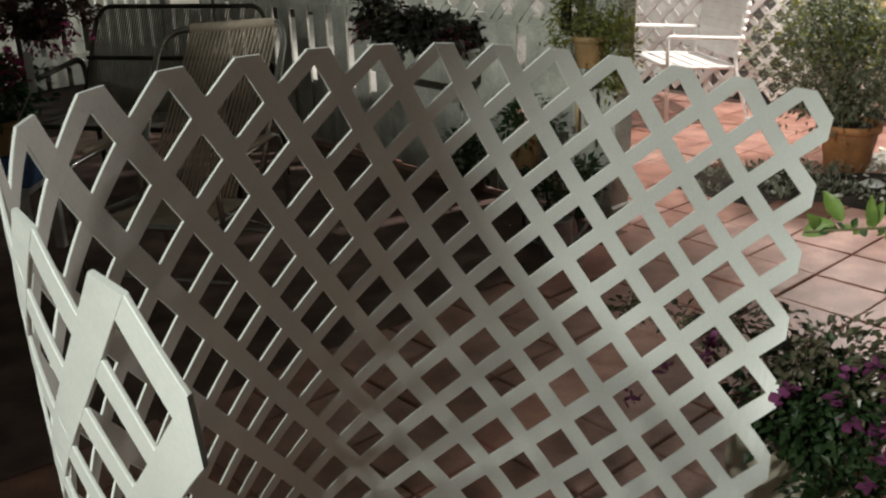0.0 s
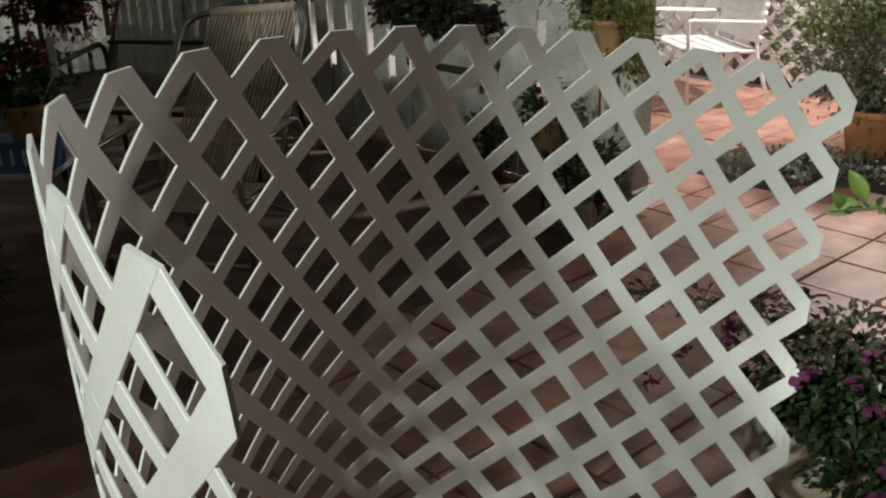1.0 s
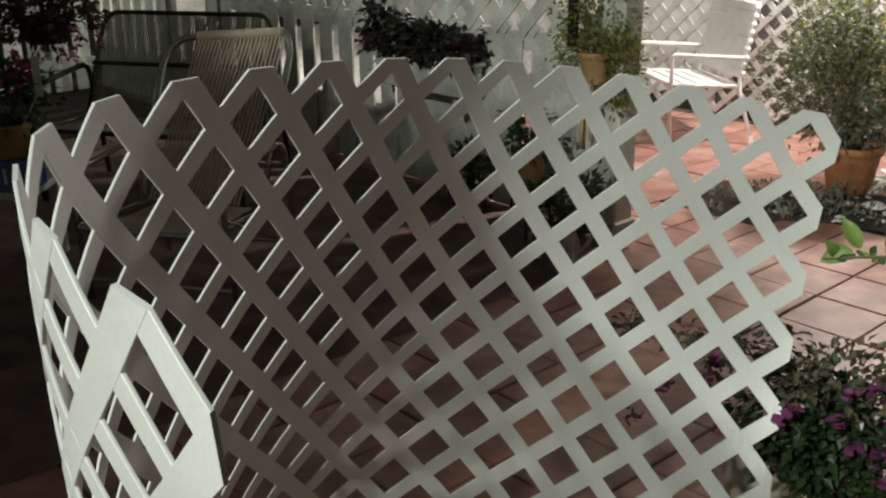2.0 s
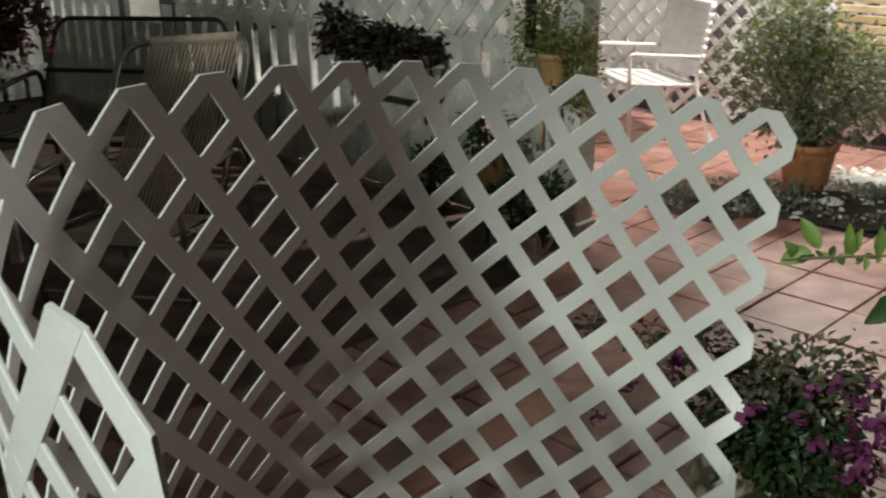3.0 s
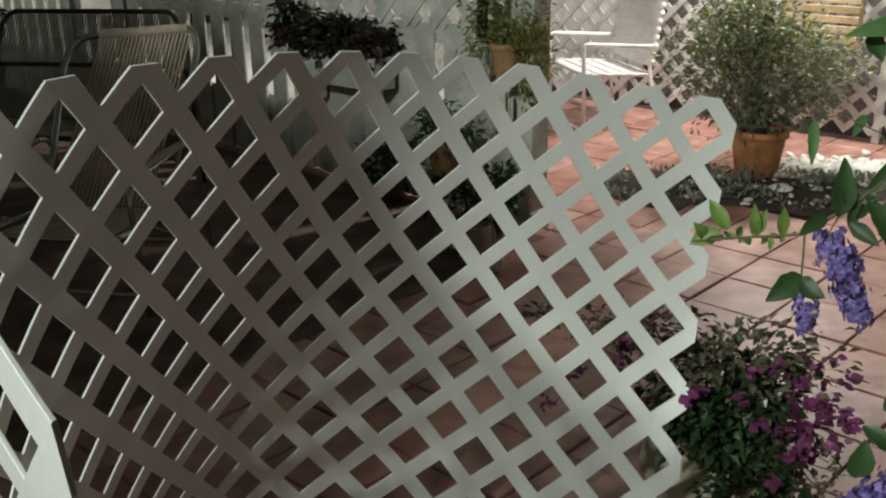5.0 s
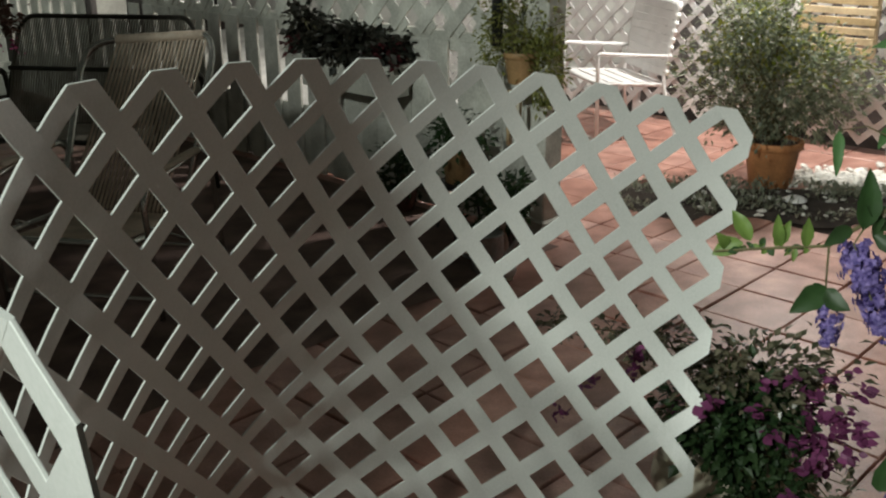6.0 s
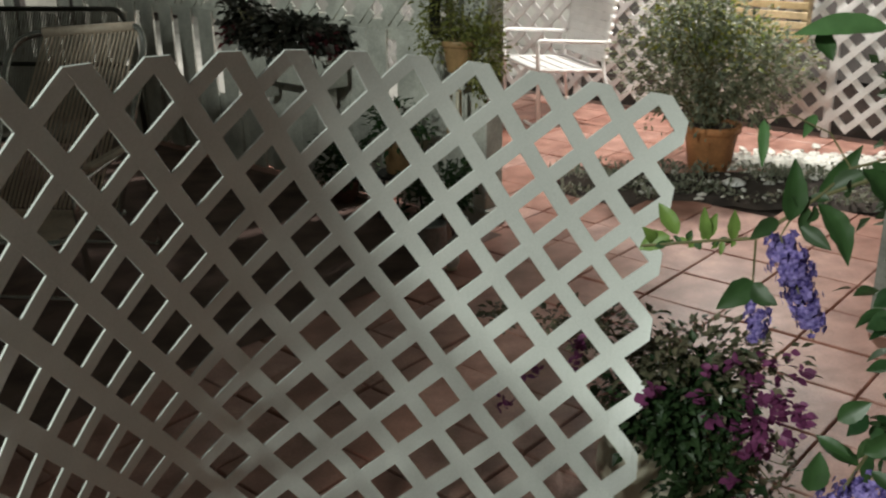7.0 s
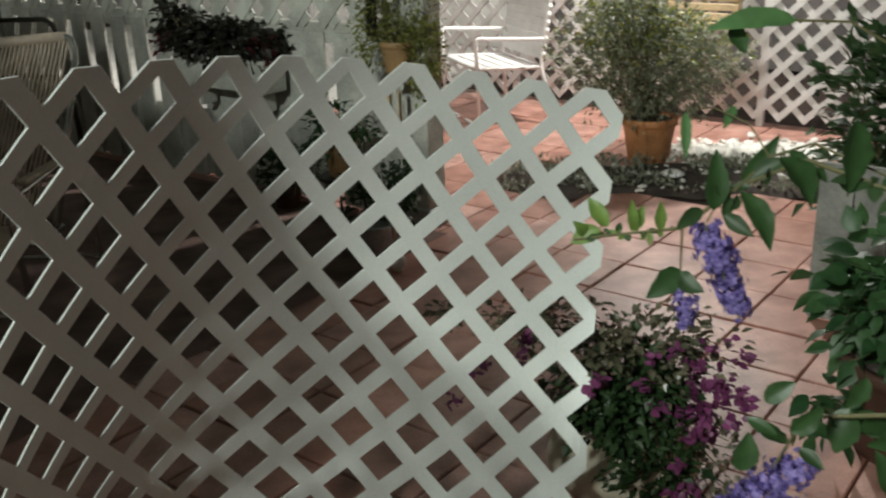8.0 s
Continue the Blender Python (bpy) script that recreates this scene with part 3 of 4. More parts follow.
# large shrub in a terracotta pot
rng = random.Random(11)
shrub = thing("potted_shrub", Matrix.Translation((1.87, 5.46, 0)), "large shrub with small yellow-tipped leaves in a terracotta pot", "potted plant")
pot(shrub, M_TERRA, 0.165, 0.27, 0.03)
sp = clump_spots(rng, (0.0, 0.0, 0.57), (0.53, 0.44, 0.29), 300, 22, 0.05)
sp += clump_spots(rng, (-0.17, 0.0, 0.88), (0.30, 0.28, 0.24), 95, 19, 0.05)
for _ in range(44):                            # upright shoots
    a, e = rng.uniform(0, 6.283), rng.uniform(0.05, 0.42)
    f = Vector((e * math.cos(a) - 0.12, e * math.sin(a), 0.92 - e * 0.55))
    g = Vector((rng.gauss(0, 0.3), rng.gauss(0, 0.3), 1)).normalized() * rng.uniform(0.1, 0.28)
    sp += [(f + g * rng.random() + Vector((rng.gauss(0, 0.014), rng.gauss(0, 0.014), 0)), Vector((rng.gauss(0, 1), rng.gauss(0, 1), 0.5))) for _ in range(20)]
stems(shrub, rng, (0, 0, 0.25), [sp[rng.randrange(len(sp))][0] for _ in range(40)], 0.008)
leaf_mesh("foliage", sp, L_SHRUB, shrub, 0.036, 0.5, rng)
sp2 = [(p + Vector((0, 0, 0.02)), o) for p, o in sp if p.z > 0.6 and rng.random() < 0.3]
leaf_mesh("tip_foliage", sp2, L_YELLOW, shrub, 0.042, 0.45, rng, "yellow leaf tips")

# bougainvillea in a cream pot
rng = random.Random(12)
boug = thing("bougainvillea", Matrix.Translation((0.752, 2.216, 0)), "magenta bougainvillea trailing from a cream glazed pot", "potted plant")
jar = part("pot", lathe([(0.12, 0), (0.125, 0.005), (0.185, 0.05), (0.208, 0.1), (0.205, 0.132), (0.18, 0.172), (0.148, 0.193), (0.142, 0.202), (0.148, 0.211), (0.172, 0.217), (0.176, 0.224), (0.174, 0.237), (0.167, 0.241), (0.147, 0.239), (0.139, 0.217), (0.01, 0.216)], 36), M_CREAM, boug, smooth=True)
part("soil", lathe([(0.01, 0.215), (0.138, 0.215), (0.137, 0.222), (0.07, 0.228), (0.01, 0.229)], 18), M_SOIL, jar, smooth=True)
VIEW_OFFSET = Vector((0.003, -0.116, 0))            # offset of the plant from its pot, set to fit the camera's view


def plant_spots(*a):
    return [(p + VIEW_OFFSET, way) for p, way in clump_spots(rng, *a)]


low = plant_spots((-0.03, -0.01, 0.385), (0.17, 0.14, 0.085), 72, 12, 0.028)
low += plant_spots((-0.01, -0.18, 0.25), (0.1, 0.06, 0.14), 30, 12, 0.026)
top = plant_spots((-0.02, -0.02, 0.485), (0.23, 0.13, 0.08), 92, 8, 0.03)
low += plant_spots((-0.1, -0.1, 0.355), (0.1, 0.08, 0.055), 34, 12, 0.026)
spray = plant_spots((0.15, -0.12, 0.19), (0.07, 0.07, 0.12), 20, 7, 0.02)          # fine twigs over the paving
for c, r in (((-0.32, 0.25, 0.48), (0.09, 0.06, 0.03)), ((-0.14, 0.27, 0.46), (0.08, 0.06, 0.04)), ((-0.23, 0.2, 0.46), (0.05, 0.04, 0.04)), ((-0.18, 0.15, 0.33), (0.07, 0.05, 0.05)), ((-0.45, 0.38, 0.45), (0.05, 0.05, 0.02))):
    spray += plant_spots(c, r, 15, 8, 0.016)                                    # trailing shoots behind the lattice
    part("stem", new_tube([(0, 0, 0.22), (Vector(c) + VIEW_OFFSET) * 0.55 + Vector((0, 0, 0.22)), Vector(c) + VIEW_OFFSET], 0.003, 5, taper=0.0015), M_STEM, boug)
stems(boug, rng, (0, 0, 0.21), [q[0] for q in rng.sample(low + top, 60)] + [q[0] for q in rng.sample(spray[:120], 10)], 0.0035)
leaf_mesh("foliage", low, L_DARK, boug, 0.037, 0.62, rng)
leaf_mesh("upper_foliage", top, L_OLIVE, boug, 0.03, 0.6, rng, "olive and brown young leaves")
leaf_mesh("spray_foliage", spray, L_OLIVE, boug, 0.03, 0.55, rng, "small leaves on trailing shoots")
for c, r, n in (((0.13, -0.09, 0.37), (0.07, 0.07, 0.08), 22), ((0.06, -0.2, 0.27), (0.1, 0.06, 0.1), 5), ((-0.1, -0.14, 0.45), (0.1, 0.05, 0.05), 3), ((0.0, -0.24, 0.14), (0.06, 0.04, 0.06), 6), ((0.08, -0.06, 0.49), (0.12, 0.05, 0.03), 7), ((-0.26, 0.2, 0.4), (0.03, 0.03, 0.03), 4), ((-0.35, 0.25, 0.33), (0.03, 0.02, 0.02), 2), ((-0.45, 0.25, 0.22), (0.02, 0.02, 0.02), 1), ((-0.16, 0.18, 0.33), (0.05, 0.03, 0.04), 2)):
    leaf_mesh("bract_blossom", plant_spots((c[0], c[1] - 0.035, c[2] + 0.01), (r[0] * 1.2, r[1], r[2] * 1.2), round(n * 1.35), 7, 0.009), L_MAGENTA, boug, 0.026, 0.8, rng, "magenta bracts", rounded=True)

# violet flowering vine close by
rng = random.Random(13)
# branch scaled about the camera's eye point to fit its view
ROOT, EYE_SCALE = Vector((0.9, 0.75, 0)), 0.8
vine = thing("duranta_branch", Matrix.Translation((0.7265, 0.6048, 0.3123)) @ Matrix.Scale(EYE_SCALE, 4), "flowering branch with violet flower clusters and broad green leaves", "vine")


# nudges points to line the branch up in the camera's view
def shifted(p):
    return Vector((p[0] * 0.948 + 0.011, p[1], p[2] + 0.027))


def vine_leaf(p, tip, normal, width, mat, rg, place=shifted):
    """One leaf of the branch: pointed, wavy at its edge, folded at the midrib."""
    p, tip = place(p) - ROOT, place(tip) - ROOT
    d = (tip - p).normalized()
    s = d.cross(Vector(normal)).normalized()
    n = s.cross(d).normalized()
    length, curl, side = (tip - p).length, rg.uniform(0.05, 0.22), rg.gauss(0, 0.06)
    verts, faces = [], []
    steps = 11
    for i in range(steps + 1):
        t = i / steps
        w = width * max(0.03, (math.sin(math.pi * min(1, t ** 0.8)) ** 0.85)) * (1 + rg.gauss(0, 0.05))
        m = p + d * length * t - n * curl * length * t * t + s * side * length * math.sin(math.pi * t)
        for q in (-1, -0.5, 0, 0.5, 1):
            verts.append(m + s * w / 2 * q + n * (abs(q) * 0.16 * w + (rg.gauss(0, 0.035) * w if abs(q) == 1 else 0)))
    for i in range(steps):
        for j in range(4):
            k = 5 * i + j
            faces.append((k, k + 1, k + 6, k + 5))
    me = bpy.data.meshes.new("leaf")
    me.from_pydata([tuple(v) for v in verts], [], faces)
    me.polygons.foreach_set("use_smooth", [True] * len(me.polygons))
    me.materials.append(mat)
    ob = new("leaf", me)
    ob.parent = vine
    return ob


def flower_cluster(name, top, way, length, width, n, seed):
    """Small five-petalled flowers packed along a hanging stem."""
    rg = random.Random(seed)
    o = ROOT
    verts, faces = [], []
    for i in range(n):
        t = rg.random()
        c = shifted(top) - o + Vector(way) * length * t
        a = rg.uniform(0, 6.283)
        side = Vector((math.cos(a), math.sin(a), rg.uniform(-0.5, 0.5)))
        q = c + side * width * rg.uniform(0.45, 1.0) * (1 - 0.42 * t) * min(1, 0.62 + 2.5 * t)
        u = side.cross(Vector((0, 0, 1))).normalized()
        w = side.cross(u).normalized()
        r = rg.uniform(0.003, 0.0046)
        for k in range(5):
            b = 2 * math.pi * k / 5
            d = (u * math.cos(b) + w * math.sin(b) + side * 0.35).normalized()
            add_leaf(verts, faces, q, d, side, r * 1.35, r * 1.25, 0.15, 0.2)
    me = bpy.data.meshes.new(name)
    me.from_pydata([tuple(v) for v in verts], [], faces)
    me.materials.append(L_PURPLE)
    ob = new(name, me)
    ob.parent = vine
    ob["label"] = "violet flower spike"
    return ob


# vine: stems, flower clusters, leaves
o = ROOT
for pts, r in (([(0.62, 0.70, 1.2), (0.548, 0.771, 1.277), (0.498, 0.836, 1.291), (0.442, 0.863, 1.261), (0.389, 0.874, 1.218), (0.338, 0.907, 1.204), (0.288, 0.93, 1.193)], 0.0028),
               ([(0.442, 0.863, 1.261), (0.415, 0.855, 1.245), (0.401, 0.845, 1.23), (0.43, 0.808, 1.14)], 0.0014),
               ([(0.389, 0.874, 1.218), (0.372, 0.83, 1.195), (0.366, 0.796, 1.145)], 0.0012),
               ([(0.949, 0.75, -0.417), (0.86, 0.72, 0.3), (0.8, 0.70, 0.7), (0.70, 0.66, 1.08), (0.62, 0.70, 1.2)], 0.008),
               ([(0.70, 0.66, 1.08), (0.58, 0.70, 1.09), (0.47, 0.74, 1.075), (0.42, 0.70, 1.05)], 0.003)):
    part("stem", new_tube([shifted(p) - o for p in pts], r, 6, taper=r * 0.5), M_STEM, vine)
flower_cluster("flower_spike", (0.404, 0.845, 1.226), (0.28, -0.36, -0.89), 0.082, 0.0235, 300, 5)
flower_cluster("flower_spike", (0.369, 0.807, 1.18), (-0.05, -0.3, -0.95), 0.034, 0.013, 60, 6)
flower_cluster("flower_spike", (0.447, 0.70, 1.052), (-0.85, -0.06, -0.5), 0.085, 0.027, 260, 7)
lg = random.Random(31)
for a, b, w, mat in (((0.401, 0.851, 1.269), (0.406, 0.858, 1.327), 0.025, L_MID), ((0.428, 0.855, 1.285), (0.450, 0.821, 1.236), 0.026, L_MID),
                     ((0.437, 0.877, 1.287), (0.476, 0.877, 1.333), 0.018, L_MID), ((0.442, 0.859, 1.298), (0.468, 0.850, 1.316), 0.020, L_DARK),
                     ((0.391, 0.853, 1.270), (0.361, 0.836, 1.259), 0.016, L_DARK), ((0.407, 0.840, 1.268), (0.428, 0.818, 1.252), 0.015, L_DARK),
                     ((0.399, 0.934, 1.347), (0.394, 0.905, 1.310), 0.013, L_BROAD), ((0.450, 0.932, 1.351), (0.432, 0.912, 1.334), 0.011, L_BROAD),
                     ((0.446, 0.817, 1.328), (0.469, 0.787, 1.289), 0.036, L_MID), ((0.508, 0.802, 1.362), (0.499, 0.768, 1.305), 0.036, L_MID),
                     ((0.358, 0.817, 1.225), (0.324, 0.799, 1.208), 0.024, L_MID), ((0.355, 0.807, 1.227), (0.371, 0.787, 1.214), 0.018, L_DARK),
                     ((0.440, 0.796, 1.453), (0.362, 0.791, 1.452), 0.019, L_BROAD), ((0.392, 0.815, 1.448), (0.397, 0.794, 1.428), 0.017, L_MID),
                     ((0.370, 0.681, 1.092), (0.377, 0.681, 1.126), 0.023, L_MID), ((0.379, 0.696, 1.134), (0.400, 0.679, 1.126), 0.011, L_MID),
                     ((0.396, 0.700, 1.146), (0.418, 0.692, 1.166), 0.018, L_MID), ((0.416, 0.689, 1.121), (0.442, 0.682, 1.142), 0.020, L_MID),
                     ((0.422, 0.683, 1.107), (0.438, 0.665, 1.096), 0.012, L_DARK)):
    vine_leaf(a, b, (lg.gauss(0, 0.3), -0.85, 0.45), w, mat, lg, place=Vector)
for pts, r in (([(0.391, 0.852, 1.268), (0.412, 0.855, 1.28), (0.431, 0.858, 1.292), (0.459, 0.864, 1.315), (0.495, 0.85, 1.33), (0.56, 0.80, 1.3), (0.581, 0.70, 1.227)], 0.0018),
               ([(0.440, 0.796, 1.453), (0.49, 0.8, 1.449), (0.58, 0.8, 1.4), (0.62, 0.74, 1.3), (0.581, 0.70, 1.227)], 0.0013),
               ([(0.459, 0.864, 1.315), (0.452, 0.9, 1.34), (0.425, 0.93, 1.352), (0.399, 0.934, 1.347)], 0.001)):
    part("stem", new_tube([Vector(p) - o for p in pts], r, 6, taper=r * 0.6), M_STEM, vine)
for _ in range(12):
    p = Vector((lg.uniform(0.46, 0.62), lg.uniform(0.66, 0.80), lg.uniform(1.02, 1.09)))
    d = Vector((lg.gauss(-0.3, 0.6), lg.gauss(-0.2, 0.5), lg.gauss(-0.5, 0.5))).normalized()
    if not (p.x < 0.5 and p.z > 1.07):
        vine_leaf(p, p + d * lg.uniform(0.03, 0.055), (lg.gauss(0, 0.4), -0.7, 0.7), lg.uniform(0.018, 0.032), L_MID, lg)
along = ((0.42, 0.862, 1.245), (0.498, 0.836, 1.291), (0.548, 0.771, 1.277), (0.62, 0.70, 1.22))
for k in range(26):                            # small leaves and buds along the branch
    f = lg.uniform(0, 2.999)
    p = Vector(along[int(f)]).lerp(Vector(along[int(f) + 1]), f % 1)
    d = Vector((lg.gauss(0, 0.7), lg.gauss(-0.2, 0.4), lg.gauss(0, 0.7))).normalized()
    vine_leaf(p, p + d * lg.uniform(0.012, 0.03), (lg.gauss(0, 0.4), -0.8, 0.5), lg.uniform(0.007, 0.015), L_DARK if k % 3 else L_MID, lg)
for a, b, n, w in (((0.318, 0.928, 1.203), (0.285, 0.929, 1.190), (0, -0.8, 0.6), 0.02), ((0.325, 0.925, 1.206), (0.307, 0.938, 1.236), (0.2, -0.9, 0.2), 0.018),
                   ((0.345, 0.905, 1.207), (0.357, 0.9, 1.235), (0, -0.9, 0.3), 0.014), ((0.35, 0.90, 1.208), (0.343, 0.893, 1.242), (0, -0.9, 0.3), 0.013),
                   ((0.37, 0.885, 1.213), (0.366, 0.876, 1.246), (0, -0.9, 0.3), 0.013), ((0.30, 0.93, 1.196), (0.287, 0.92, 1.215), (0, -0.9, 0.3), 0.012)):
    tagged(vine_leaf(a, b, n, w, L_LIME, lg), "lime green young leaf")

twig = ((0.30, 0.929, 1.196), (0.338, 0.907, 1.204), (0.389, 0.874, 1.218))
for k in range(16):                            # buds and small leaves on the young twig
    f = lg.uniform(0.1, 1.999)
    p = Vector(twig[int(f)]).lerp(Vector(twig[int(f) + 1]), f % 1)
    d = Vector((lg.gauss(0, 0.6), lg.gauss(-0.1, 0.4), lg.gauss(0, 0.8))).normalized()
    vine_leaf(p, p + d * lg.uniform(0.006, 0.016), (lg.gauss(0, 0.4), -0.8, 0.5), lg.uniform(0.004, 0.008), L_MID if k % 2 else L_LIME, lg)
# leafy plant in a dark pot in front of the grey boards
rng = random.Random(14)
leafy = thing("leafy_plant", Matrix.Translation((1.61, 2.26, 0)), "broad-leaved green plant in a dark brown clay pot", "potted plant")
pot(leafy, M_BROWN, 0.2, 0.3, 0.03)
sp = clump_spots(rng, (-0.04, 0.0, 0.46), (0.24, 0.22, 0.19), 95, 6, 0.04)
sp += clump_spots(rng, (-0.32, -0.06, 0.22), (0.08, 0.08, 0.06), 8, 5, 0.03)
stems(leafy, rng, (0, 0, 0.27), [sp[rng.randrange(len(sp))][0] for _ in range(32)], 0.006)
leaf_mesh("foliage", sp, L_LEAFY, leafy, 0.075, 0.66, rng, droop=0.3, rounded=True)

# grey board panel
gate = thing("grey_fence", line_pose(Vector((1.754, 3.182, 0)), E1), "grey weathered upright board panel beside the paving", "fence")
for i in range(9):
    part("board", new_box(0.062 + i * 0.128, 0.0, 0.31 + 0.004 * (i % 3), 0.122, 0.02, 0.60, bevel=0.003), M_GREYBOARD, gate)
part("rail", new_box(0.58, 0.032, 0.5, 1.15, 0.04, 0.08, bevel=0.004), M_GREYBOARD, gate)
part("rail", new_box(0.58, 0.032, 0.12, 1.15, 0.04, 0.08, bevel=0.004), M_GREYBOARD, gate)

# bushes behind the grey boards
rng = random.Random(15)
bush = thing("bush", Matrix.Translation((2.53, 3.75, 0)), "dark green garden bush behind the grey boards", "bush")
sp = clump_spots(rng, (0, 0, 0.52), (0.5, 0.5, 0.47), 190, 12, 0.06)
stems(bush, rng, (0, 0, 0), [sp[rng.randrange(len(sp))][0] for _ in range(30)], 0.01)
leaf_mesh("foliage", sp, L_DARK, bush, 0.085, 0.55, rng)

# ochre hanging pot on a black hook by the post
rng = random.Random(16)
hang = thing("hanging_planter", Matrix.Translation((0.330, 4.50, 0.775)), "ochre hanging pot with feathery yellow-green plant", "hanging planter")
pot(hang, M_YPOT, 0.08, 0.145, 0.02)
part("hanger_rod", new_tube([(-0.108, 0.03, 0.17), (-0.108, 0.03, 1.3)], 0.026, 10), M_BLACK, hang, smooth=True)
for x, y in ((-0.076, -0.02), (-0.03, 0.074)):
    part("hanger_wire", new_tube([(-0.108, 0.03, 0.18), (x, y, 0.142)], 0.005, 6), M_BLACK, hang)
sp = clump_spots(rng, (0.0, 0.05, 0.27), (0.2, 0.13, 0.13), 80, 18, 0.028)
sp += clump_spots(rng, (0.11, -0.02, 0.07), (0.1, 0.08, 0.17), 95, 16, 0.022)
sp += clump_spots(rng, (-0.13, 0.0, 0.14), (0.06, 0.06, 0.09), 20, 14, 0.02)
stems(hang, rng, (0, 0, 0.12), [sp[rng.randrange(len(sp))][0] for _ in range(40)], 0.003)
leaf_mesh("foliage", sp, L_FEATHER, hang, 0.028, 0.46, rng)

# dark leaved plant beside it and pots on the ground along the fence
rng = random.Random(17)


def ground_pot(place, r, h, pmat, lmat, label, fol, n, size, seed, lift=0.0, ratio=0.5):
    rg = random.Random(seed)
    th = thing("potted_plant", Matrix.Translation((*place, lift)), label, "potted plant", "pots along the fence")
    pot(th, pmat, r, h, 0.02)
    s = clump_spots(rg, (0, 0, h + fol[2] * 0.8), fol, n, 12, 0.03)
    stems(th, rg, (0, 0, h - 0.03), [s[rg.randrange(len(s))][0] for _ in range(18)], 0.004)
    leaf_mesh("foliage", s, lmat, th, size, ratio, rg)
    return th


ground_pot((0.038, 4.60), 0.085, 0.17, M_YPOT, L_MID, "orange pot with green bushy plant on a stool by the fence", (0.13, 0.12, 0.12), 36, 0.045, 41, lift=0.27)
stool = thing("plant_stool", Matrix.Translation((0.038, 4.60, 0)), "small black iron plant stool", "stool")
part("seat", lathe([(0.11, 0.25), (0.115, 0.254), (0.115, 0.266), (0.11, 0.2695)]), M_BLACK, stool)
for k in range(3):
    a = 2.1 * k + 0.4
    part("leg", new_tube([(0.09 * math.cos(a), 0.09 * math.sin(a), 0.252), (0.13 * math.cos(a), 0.13 * math.sin(a), 0.0)], 0.007, 6), M_BLACK, stool)
ground_pot((0.22, 4.28), 0.09, 0.15, M_BLACK, L_DARK, "black pot with dark green foliage by the post", (0.15, 0.13, 0.14), 40, 0.05, 42)
ground_pot((-0.26, 5.0), 0.085, 0.13, M_BROWN, L_DARK, "dark brown pot with dark foliage by the fence", (0.16, 0.14, 0.12), 36, 0.05, 43)

# wind chime under the hanging pot
chime = thing("wind_chime", Matrix.Translation((0.30, 4.42, 0.44)), "pale wooden wind chime with short tubes hanging below the pot", "wind chime")
part("top_disc", lathe([(0.004, 0.30), (0.042, 0.30), (0.044, 0.304), (0.044, 0.312), (0.004, 0.318)], 18), M_SLAT, chime)
part("cord", new_tube([(0, 0, 0.315), (0.03, 0.08, 0.345)], 0.0025, 5), M_BLACK, chime)
for k in range(4):
    a = 1.57 * k + 0.5
    x, y = 0.031 * math.cos(a), 0.031 * math.sin(a)
    tb = part("chime_tube", new_tube([(x, y, 0.03 * k), (x, y, 0.26)], 0.0095, 8), M_CREAM if k % 2 else M_SLAT, chime, smooth=True)
    part("tube_cord", new_tube([(x, y, 0.26), (x, y, 0.301)], 0.0015, 5), M_BLACK, tb)

# small round ornament on the paving
ball = thing("garden_ball", Matrix.Translation((0.255, 3.96, 0.0)), "small white ceramic garden ball on the paving", "ornament")
part("foot_ring", lathe([(0.018, 0.0), (0.024, 0.002), (0.022, 0.012), (0.014, 0.014)], 16), M_CREAM, ball)
part("globe", lathe([(0.004, 0.008)] + [(0.036 * math.sin(math.pi * k / 10), 0.044 - 0.036 * math.cos(math.pi * k / 10)) for k in range(1, 10)] + [(0.004, 0.08)], 18), M_CHAIRWHITE, ball, smooth=True)

# small clay figurine, kept to a plain turned shape
fig = part("garden_figurine", lathe([(0.034, 0), (0.036, 0.006), (0.03, 0.02), (0.034, 0.05), (0.036, 0.09), (0.026, 0.13), (0.015, 0.15), (0.02, 0.165), (0.024, 0.18), (0.02, 0.198), (0.006, 0.206)], 20), M_FIGURE, smooth=True)
fig.matrix_basis = Matrix.Translation((0.235, 4.19, 0))
tagged(fig, "small pale clay figurine standing on the paving", "figurine")

# galvanised watering can near the post
can = thing("watering_can", Matrix.Translation((0.17, 4.08, 0)), "small galvanised watering can on the paving", "watering can")
part("body", lathe([(0.075, 0), (0.078, 0.005), (0.07, 0.17), (0.072, 0.175), (0.06, 0.18), (0.058, 0.15), (0.01, 0.15)]), M_GALV, can, smooth=True)
part("spout", new_tube([(0.06, 0, 0.05), (0.12, 0, 0.12), (0.16, 0, 0.2)], 0.012, 8, taper=0.009), M_GALV, can)
part("handle", new_tube(bend([(-0.06, 0, 0.17), (-0.13, 0, 0.19), (-0.13, 0, 0.08), (-0.07, 0, 0.05)], 0.03), 0.006, 6), M_GALV, can)

# window box with dark red plants hung on the fence
wb0 = POST - E1 * 1.22
wbox = thing("window_box", line_pose(wb0 + Vector((-0.70, -0.714, 0)) * 0.14 + Vector((0, 0, 0.60)), E1), "white window box with dark red foliage hung on the fence", "planter")
part("box_body", new_box(0, 0, 0.08, 0.72, 0.16, 0.16, bevel=0.006), M_FENCE, wbox)
part("box_rim", new_box(0, 0, 0.165, 0.75, 0.185, 0.022, bevel=0.004), M_FENCE, wbox)
for sx in (-0.24, 0.24):
    part("bracket", new_box(sx, 0.04, -0.06, 0.03, 0.1, 0.12, bevel=0.003), M_FENCE, wbox)
rng = random.Random(18)
sp = clump_spots(rng, (-0.02, 0, 0.25), (0.44, 0.13, 0.10), 130, 14, 0.028)
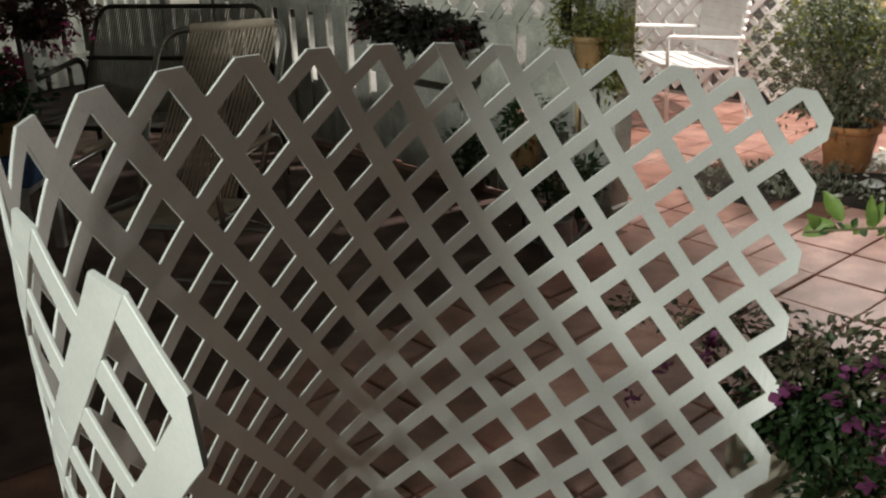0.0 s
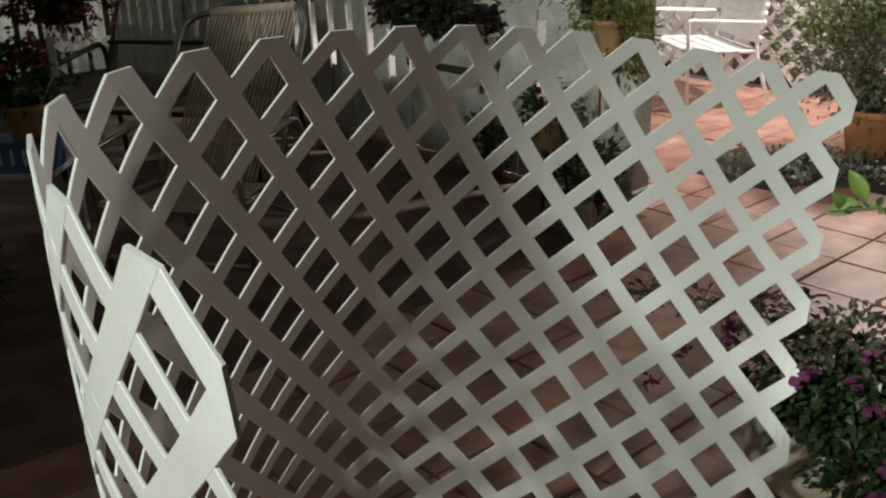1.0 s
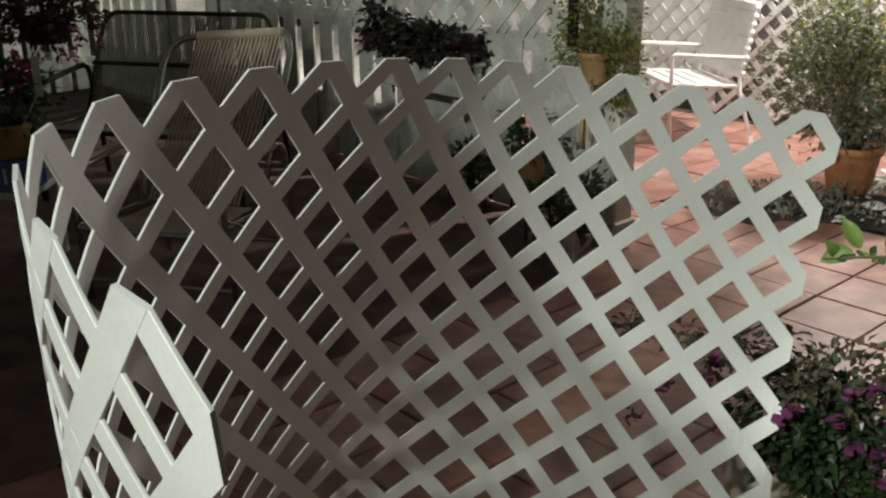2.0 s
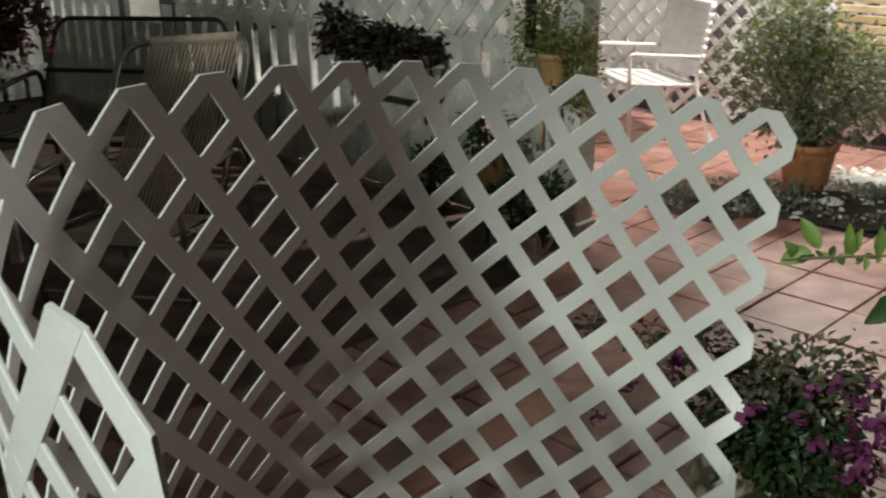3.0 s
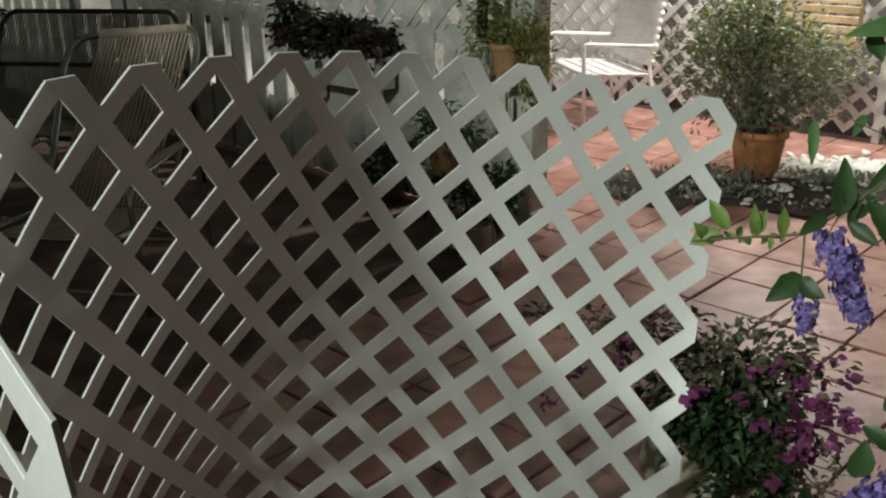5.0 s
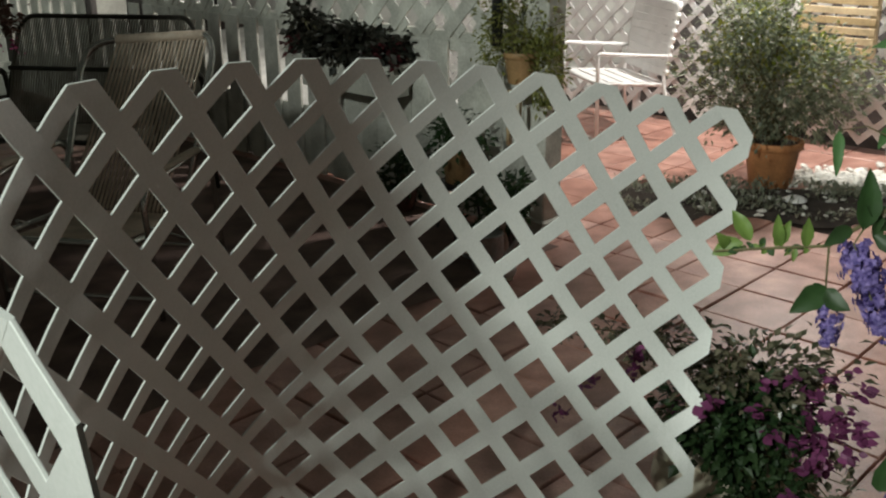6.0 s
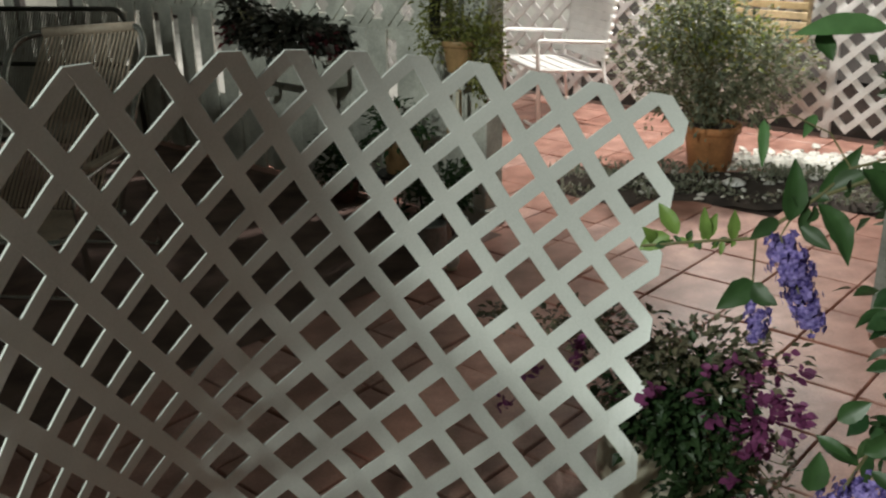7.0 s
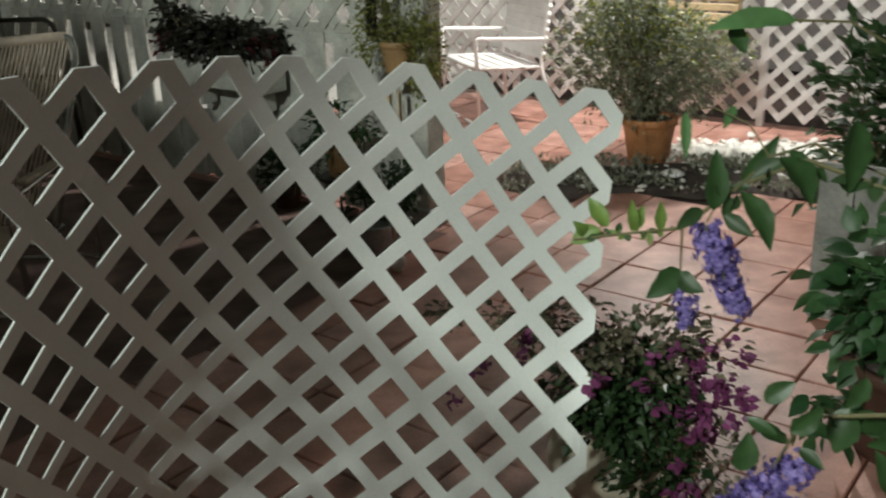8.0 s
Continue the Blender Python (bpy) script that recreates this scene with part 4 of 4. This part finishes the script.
sp += clump_spots(rng, (-0.42, 0, 0.34), (0.10, 0.07, 0.08), 14, 12, 0.02)
stems(wbox, rng, (0, 0, 0.15), [sp[rng.randrange(len(sp))][0] for _ in range(20)], 0.004)
leaf_mesh("foliage", sp, L_MAROON, wbox, 0.056, 0.7, rng, droop=0.3)
sp = clump_spots(rng, (0.30, -0.03, 0.22), (0.1, 0.09, 0.07), 13, 12, 0.02) + clump_spots(rng, (-0.36, -0.03, 0.22), (0.12, 0.09, 0.07), 14, 12, 0.02)
leaf_mesh("red_leaves", sp, L_RED, wbox, 0.045, 0.65, rng, "dark red leaves")

# ---------------------------------------------------------------- low table with pots at the left
table = thing("low_table", Matrix.Translation((-2.50, 4.02, 0)) @ Matrix.Rotation(math.radians(4), 4, "Z"), "low white painted side table", "table")
part("tabletop", new_box(0, 0, 0.383, 0.72, 0.42, 0.03, bevel=0.005), M_WHITEWOOD, table)
for x in (-0.31, 0.31):
    for y in (-0.16, 0.16):
        part("leg", new_box(x, y, 0.184, 0.045, 0.045, 0.368, bevel=0.004), M_WHITEWOOD, table)
tin = thing("blue_planter_tin", Matrix.Translation((-2.36, 3.93, 0.398)) @ Matrix.Rotation(math.radians(4), 4, "Z"), "blue tin planter with white lettering worn beyond reading", "planter")
part("tin_body", new_box(0, 0, 0.07, 0.46, 0.16, 0.14, bevel=0.006), M_BLUE, tin)
for k in range(7):
    part("mark", new_box(-0.16 + 0.055 * k, -0.081, 0.07, 0.012, 0.004, 0.07), M_WHITEMARK, tin)
for k, (x, y, sd) in enumerate(((-2.48, 3.95, 51), (-2.24, 3.94, 52))):
    rg = random.Random(sd)
    th = thing("potted_plant", Matrix.Translation((x, y, 0.54)), "ochre pot with dark leaves and pink flowers", "potted plant", "pots on the low table")
    pot(th, M_YPOT, 0.10, 0.15, 0.02)
    s = clump_spots(rg, (0, 0.03, 0.26), (0.17, 0.15, 0.15), 70, 13, 0.025)
    leaf_mesh("foliage", s, L_LEAFY, th, 0.045, 0.6, rg)
    if k:
        # white plate added for an unidentified white patch, placed to fit the view
        part("white_plate", new_box(0.2, -0.06, 0.36, 0.035, 0.004, 0.17, bevel=0.001), M_WHITEMARK, th, "small white plate put in for an unidentified white patch")
        part("plate_stick", new_tube([(0.06, -0.03, 0.1), (0.2, -0.055, 0.3)], 0.003, 5), M_WHITEMARK, th)
    s = clump_spots(rg, (0.02, -0.03, 0.36), (0.16, 0.12, 0.09), 20, 9, 0.016)
    leaf_mesh("blossom", s, L_PINK, th, 0.03, 0.8, rg, "pink flowers")
# hanging basket of dark foliage at the far left
rg = random.Random(55)
basket = thing("hanging_basket", Matrix.Translation((-2.38, 4.7, 0.93)), "dark hanging basket with maroon foliage and pink flowers", "hanging planter")
pot(basket, M_BLACK, 0.13, 0.13, 0.02)
part("hanger_rod", new_tube([(0, 0, 0.12), (0, 0, 1.1)], 0.006, 6), M_BLACK, basket)
s = clump_spots(rg, (0, 0, 0.14), (0.27, 0.2, 0.15), 75, 13, 0.03)
leaf_mesh("foliage", s, L_BRONZE, basket, 0.05, 0.6, rg)
s = clump_spots(rg, (0.06, -0.08, 0.06), (0.26, 0.16, 0.14), 22, 9, 0.018)
leaf_mesh("blossom", s, L_PINK, basket, 0.03, 0.8, rg, "pink flowers")

# tall grassy plant at the far left
rg = random.Random(54)
grass = thing("grassy_plant", Matrix.Translation((-2.12, 3.02, 0)), "bright green grassy plant in a dark pot on the paving", "potted plant")
pot(grass, M_BLACK, 0.10, 0.14, 0.02)
s = clump_spots(rg, (0, 0, 0.24), (0.17, 0.17, 0.12), 40, 12, 0.03)
leaf_mesh("foliage", s, L_MID, grass, 0.08, 0.14, rg)

# slatted wooden panel on the back fence
sl = thing("slatted_panel", line_pose(Vector((2.36, 6.56, 0)) - E2 * 0.06, E1), "yellow pine slatted panel hung on the lattice fence", "panel")
for i in range(9):
    part("slat", new_box(0.25, -0.02, 0.66 + i * 0.062, 0.5, 0.018, 0.046, bevel=0.003), M_SLAT, sl)
for x in (0.02, 0.48):
    part("stile", new_box(x, 0.008, 0.92, 0.05, 0.034, 0.6, bevel=0.003), M_SLAT, sl)

# pale round lid on the bed
lid = thing("round_lid", Matrix.Translation((1.86, 4.99, 0.04)), "small glossy white round lid lying on the soil", "lid")
part("disc", lathe([(0.05, 0), (0.062, 0.004), (0.064, 0.012), (0.05, 0.018), (0.04, 0.026), (0.02, 0.031), (0.004, 0.032)]), M_CHAIRWHITE, lid, smooth=True)

# weeds in the bed
rng = random.Random(19)
sp = []
while len(sp) < 1700:
    p = Vector((rng.uniform(0.9, 2.7), rng.uniform(4.5, 5.5), 0.02))
    if inside_bed(p) and rng.random() < 0.2 + 0.9 * noise.noise(p * 4):
        sp.append((p + Vector((0, 0, rng.uniform(0, 0.05))), Vector((0, 0, 0.6))))
holder = new("weeds")
leaf_mesh("weed_leaves", sp, L_GREYWEED, holder, 0.04, 0.4, rng)
tagged(holder, "grey-green weeds growing over the soil bed", "weeds", kind="stuff")

# white pebbles and litter
rng = random.Random(20)
bm = bmesh.new()
for _ in range(760):
    q = rng.uniform(0, 1)
    p = Vector((2.1, 5.6, 0)).lerp(Vector((3.2, 5.3, 0)), q) + Vector((rng.gauss(0, 0.13), rng.gauss(0, 0.11), 0.0))
    r = rng.uniform(0.012, 0.032)
    m = Matrix.Translation((p.x, p.y, r * 0.35)) @ Euler((rng.uniform(-.4, .4), rng.uniform(-.4, .4), rng.uniform(0, 6))).to_matrix().to_4x4() @ Matrix.Diagonal((r * rng.uniform(1, 1.6), r, r * 0.55, 1))
    bmesh.ops.create_icosphere(bm, subdivisions=1, radius=1, matrix=m)
for _ in range(70):                            # stray white stones on the bed
    p = Vector((rng.uniform(1.2, 2.7), rng.uniform(4.75, 5.35), 0.03))
    r = rng.uniform(0.008, 0.024)
    if inside_bed(p):
        bmesh.ops.create_icosphere(bm, subdivisions=1, radius=1, matrix=Matrix.Translation(p) @ Euler((0.2, 0.3, rng.uniform(0, 6))).to_matrix().to_4x4() @ Matrix.Diagonal((r * 1.5, r, r * 0.6, 1)))
tagged(part("pebbles", bm, M_PEBBLE), "white pebbles and litter along the lattice fence", "pebbles", kind="stuff")

# ---------------------------------------------------------------- paving
pave = thing("pavement", Matrix(), "square red concrete pavers with dark joints", "pavement", kind="structure")


def paver_mesh(seed):
    rg = random.Random(seed)
    h, c = PAVER / 2 - 0.0032, 0.0035
    me = bpy.data.meshes.new("paver")
    v = []
    for z, e in ((-0.04, 0), (-c, 0), (0.0, c)):
        for sx, sy in ((-1, -1), (1, -1), (1, 1), (-1, 1)):
            j = rg.uniform(0, 0.0015)
            v.append((sx * (h - e - j), sy * (h - e - rg.uniform(0, 0.0015)), z))
    f = [(8, 9, 10, 11)]
    for a in (0, 4):
        for k in range(4):
            f.append((a + k, a + (k + 1) % 4, a + 4 + (k + 1) % 4, a + 4 + k))
    me.from_pydata(v, [], f)
    me.materials.append(M_PAVER)
    return me


PAVERS = [paver_mesh(k) for k in range(6)]
rg = random.Random(21)
cells = []
for i in range(-16, 22):
    for j in range(-16, 22):
        c = GRID0 + E1 * (i + 0.5) * PAVER + E2 * (j + 0.5) * PAVER
        if -4.5 < c.x < 4.2 and -2.5 < c.y < 8.6:
            cells.append((c, (c - Vector((0.4, 3.6, 0))).length))
cells.sort(key=lambda q: q[1])
rest = []
turn = Matrix.Rotation(GA, 4, "Z")
for k, (c, _) in enumerate(cells):
    q = c - POST
    if inside_bed(c) or q.dot(E2) > 2.85 or (q.dot(E2) > 0.1 and q.dot(E1) < -2.3 and q.dot(E2) < 2.8):
        continue
    m = Matrix.Translation((c.x, c.y, rg.uniform(-0.003, 0.002))) @ turn @ Matrix.Rotation(math.pi / 2 * rg.randrange(4), 4, "Z") @ Euler((rg.gauss(0, 0.004), rg.gauss(0, 0.004), rg.gauss(0, 0.003))).to_matrix().to_4x4()
    if k < 300:
        ob = new("paver", PAVERS[k % 6])
        ob.parent, ob.matrix_basis = pave, m
    else:
        rest.append((m, PAVERS[k % 6]))
vs, fs = [], []
for m, me in rest:
    n0 = len(vs)
    vs.extend(tuple(m @ v.co) for v in me.vertices)
    fs.extend(tuple(n0 + i for i in p.vertices) for p in me.polygons)
me = bpy.data.meshes.new("far_pavers")
me.from_pydata(vs, [], fs)
me.materials.append(M_PAVER)
ob = tagged(new("far_pavers", me), kind="stuff")
ob.parent = pave
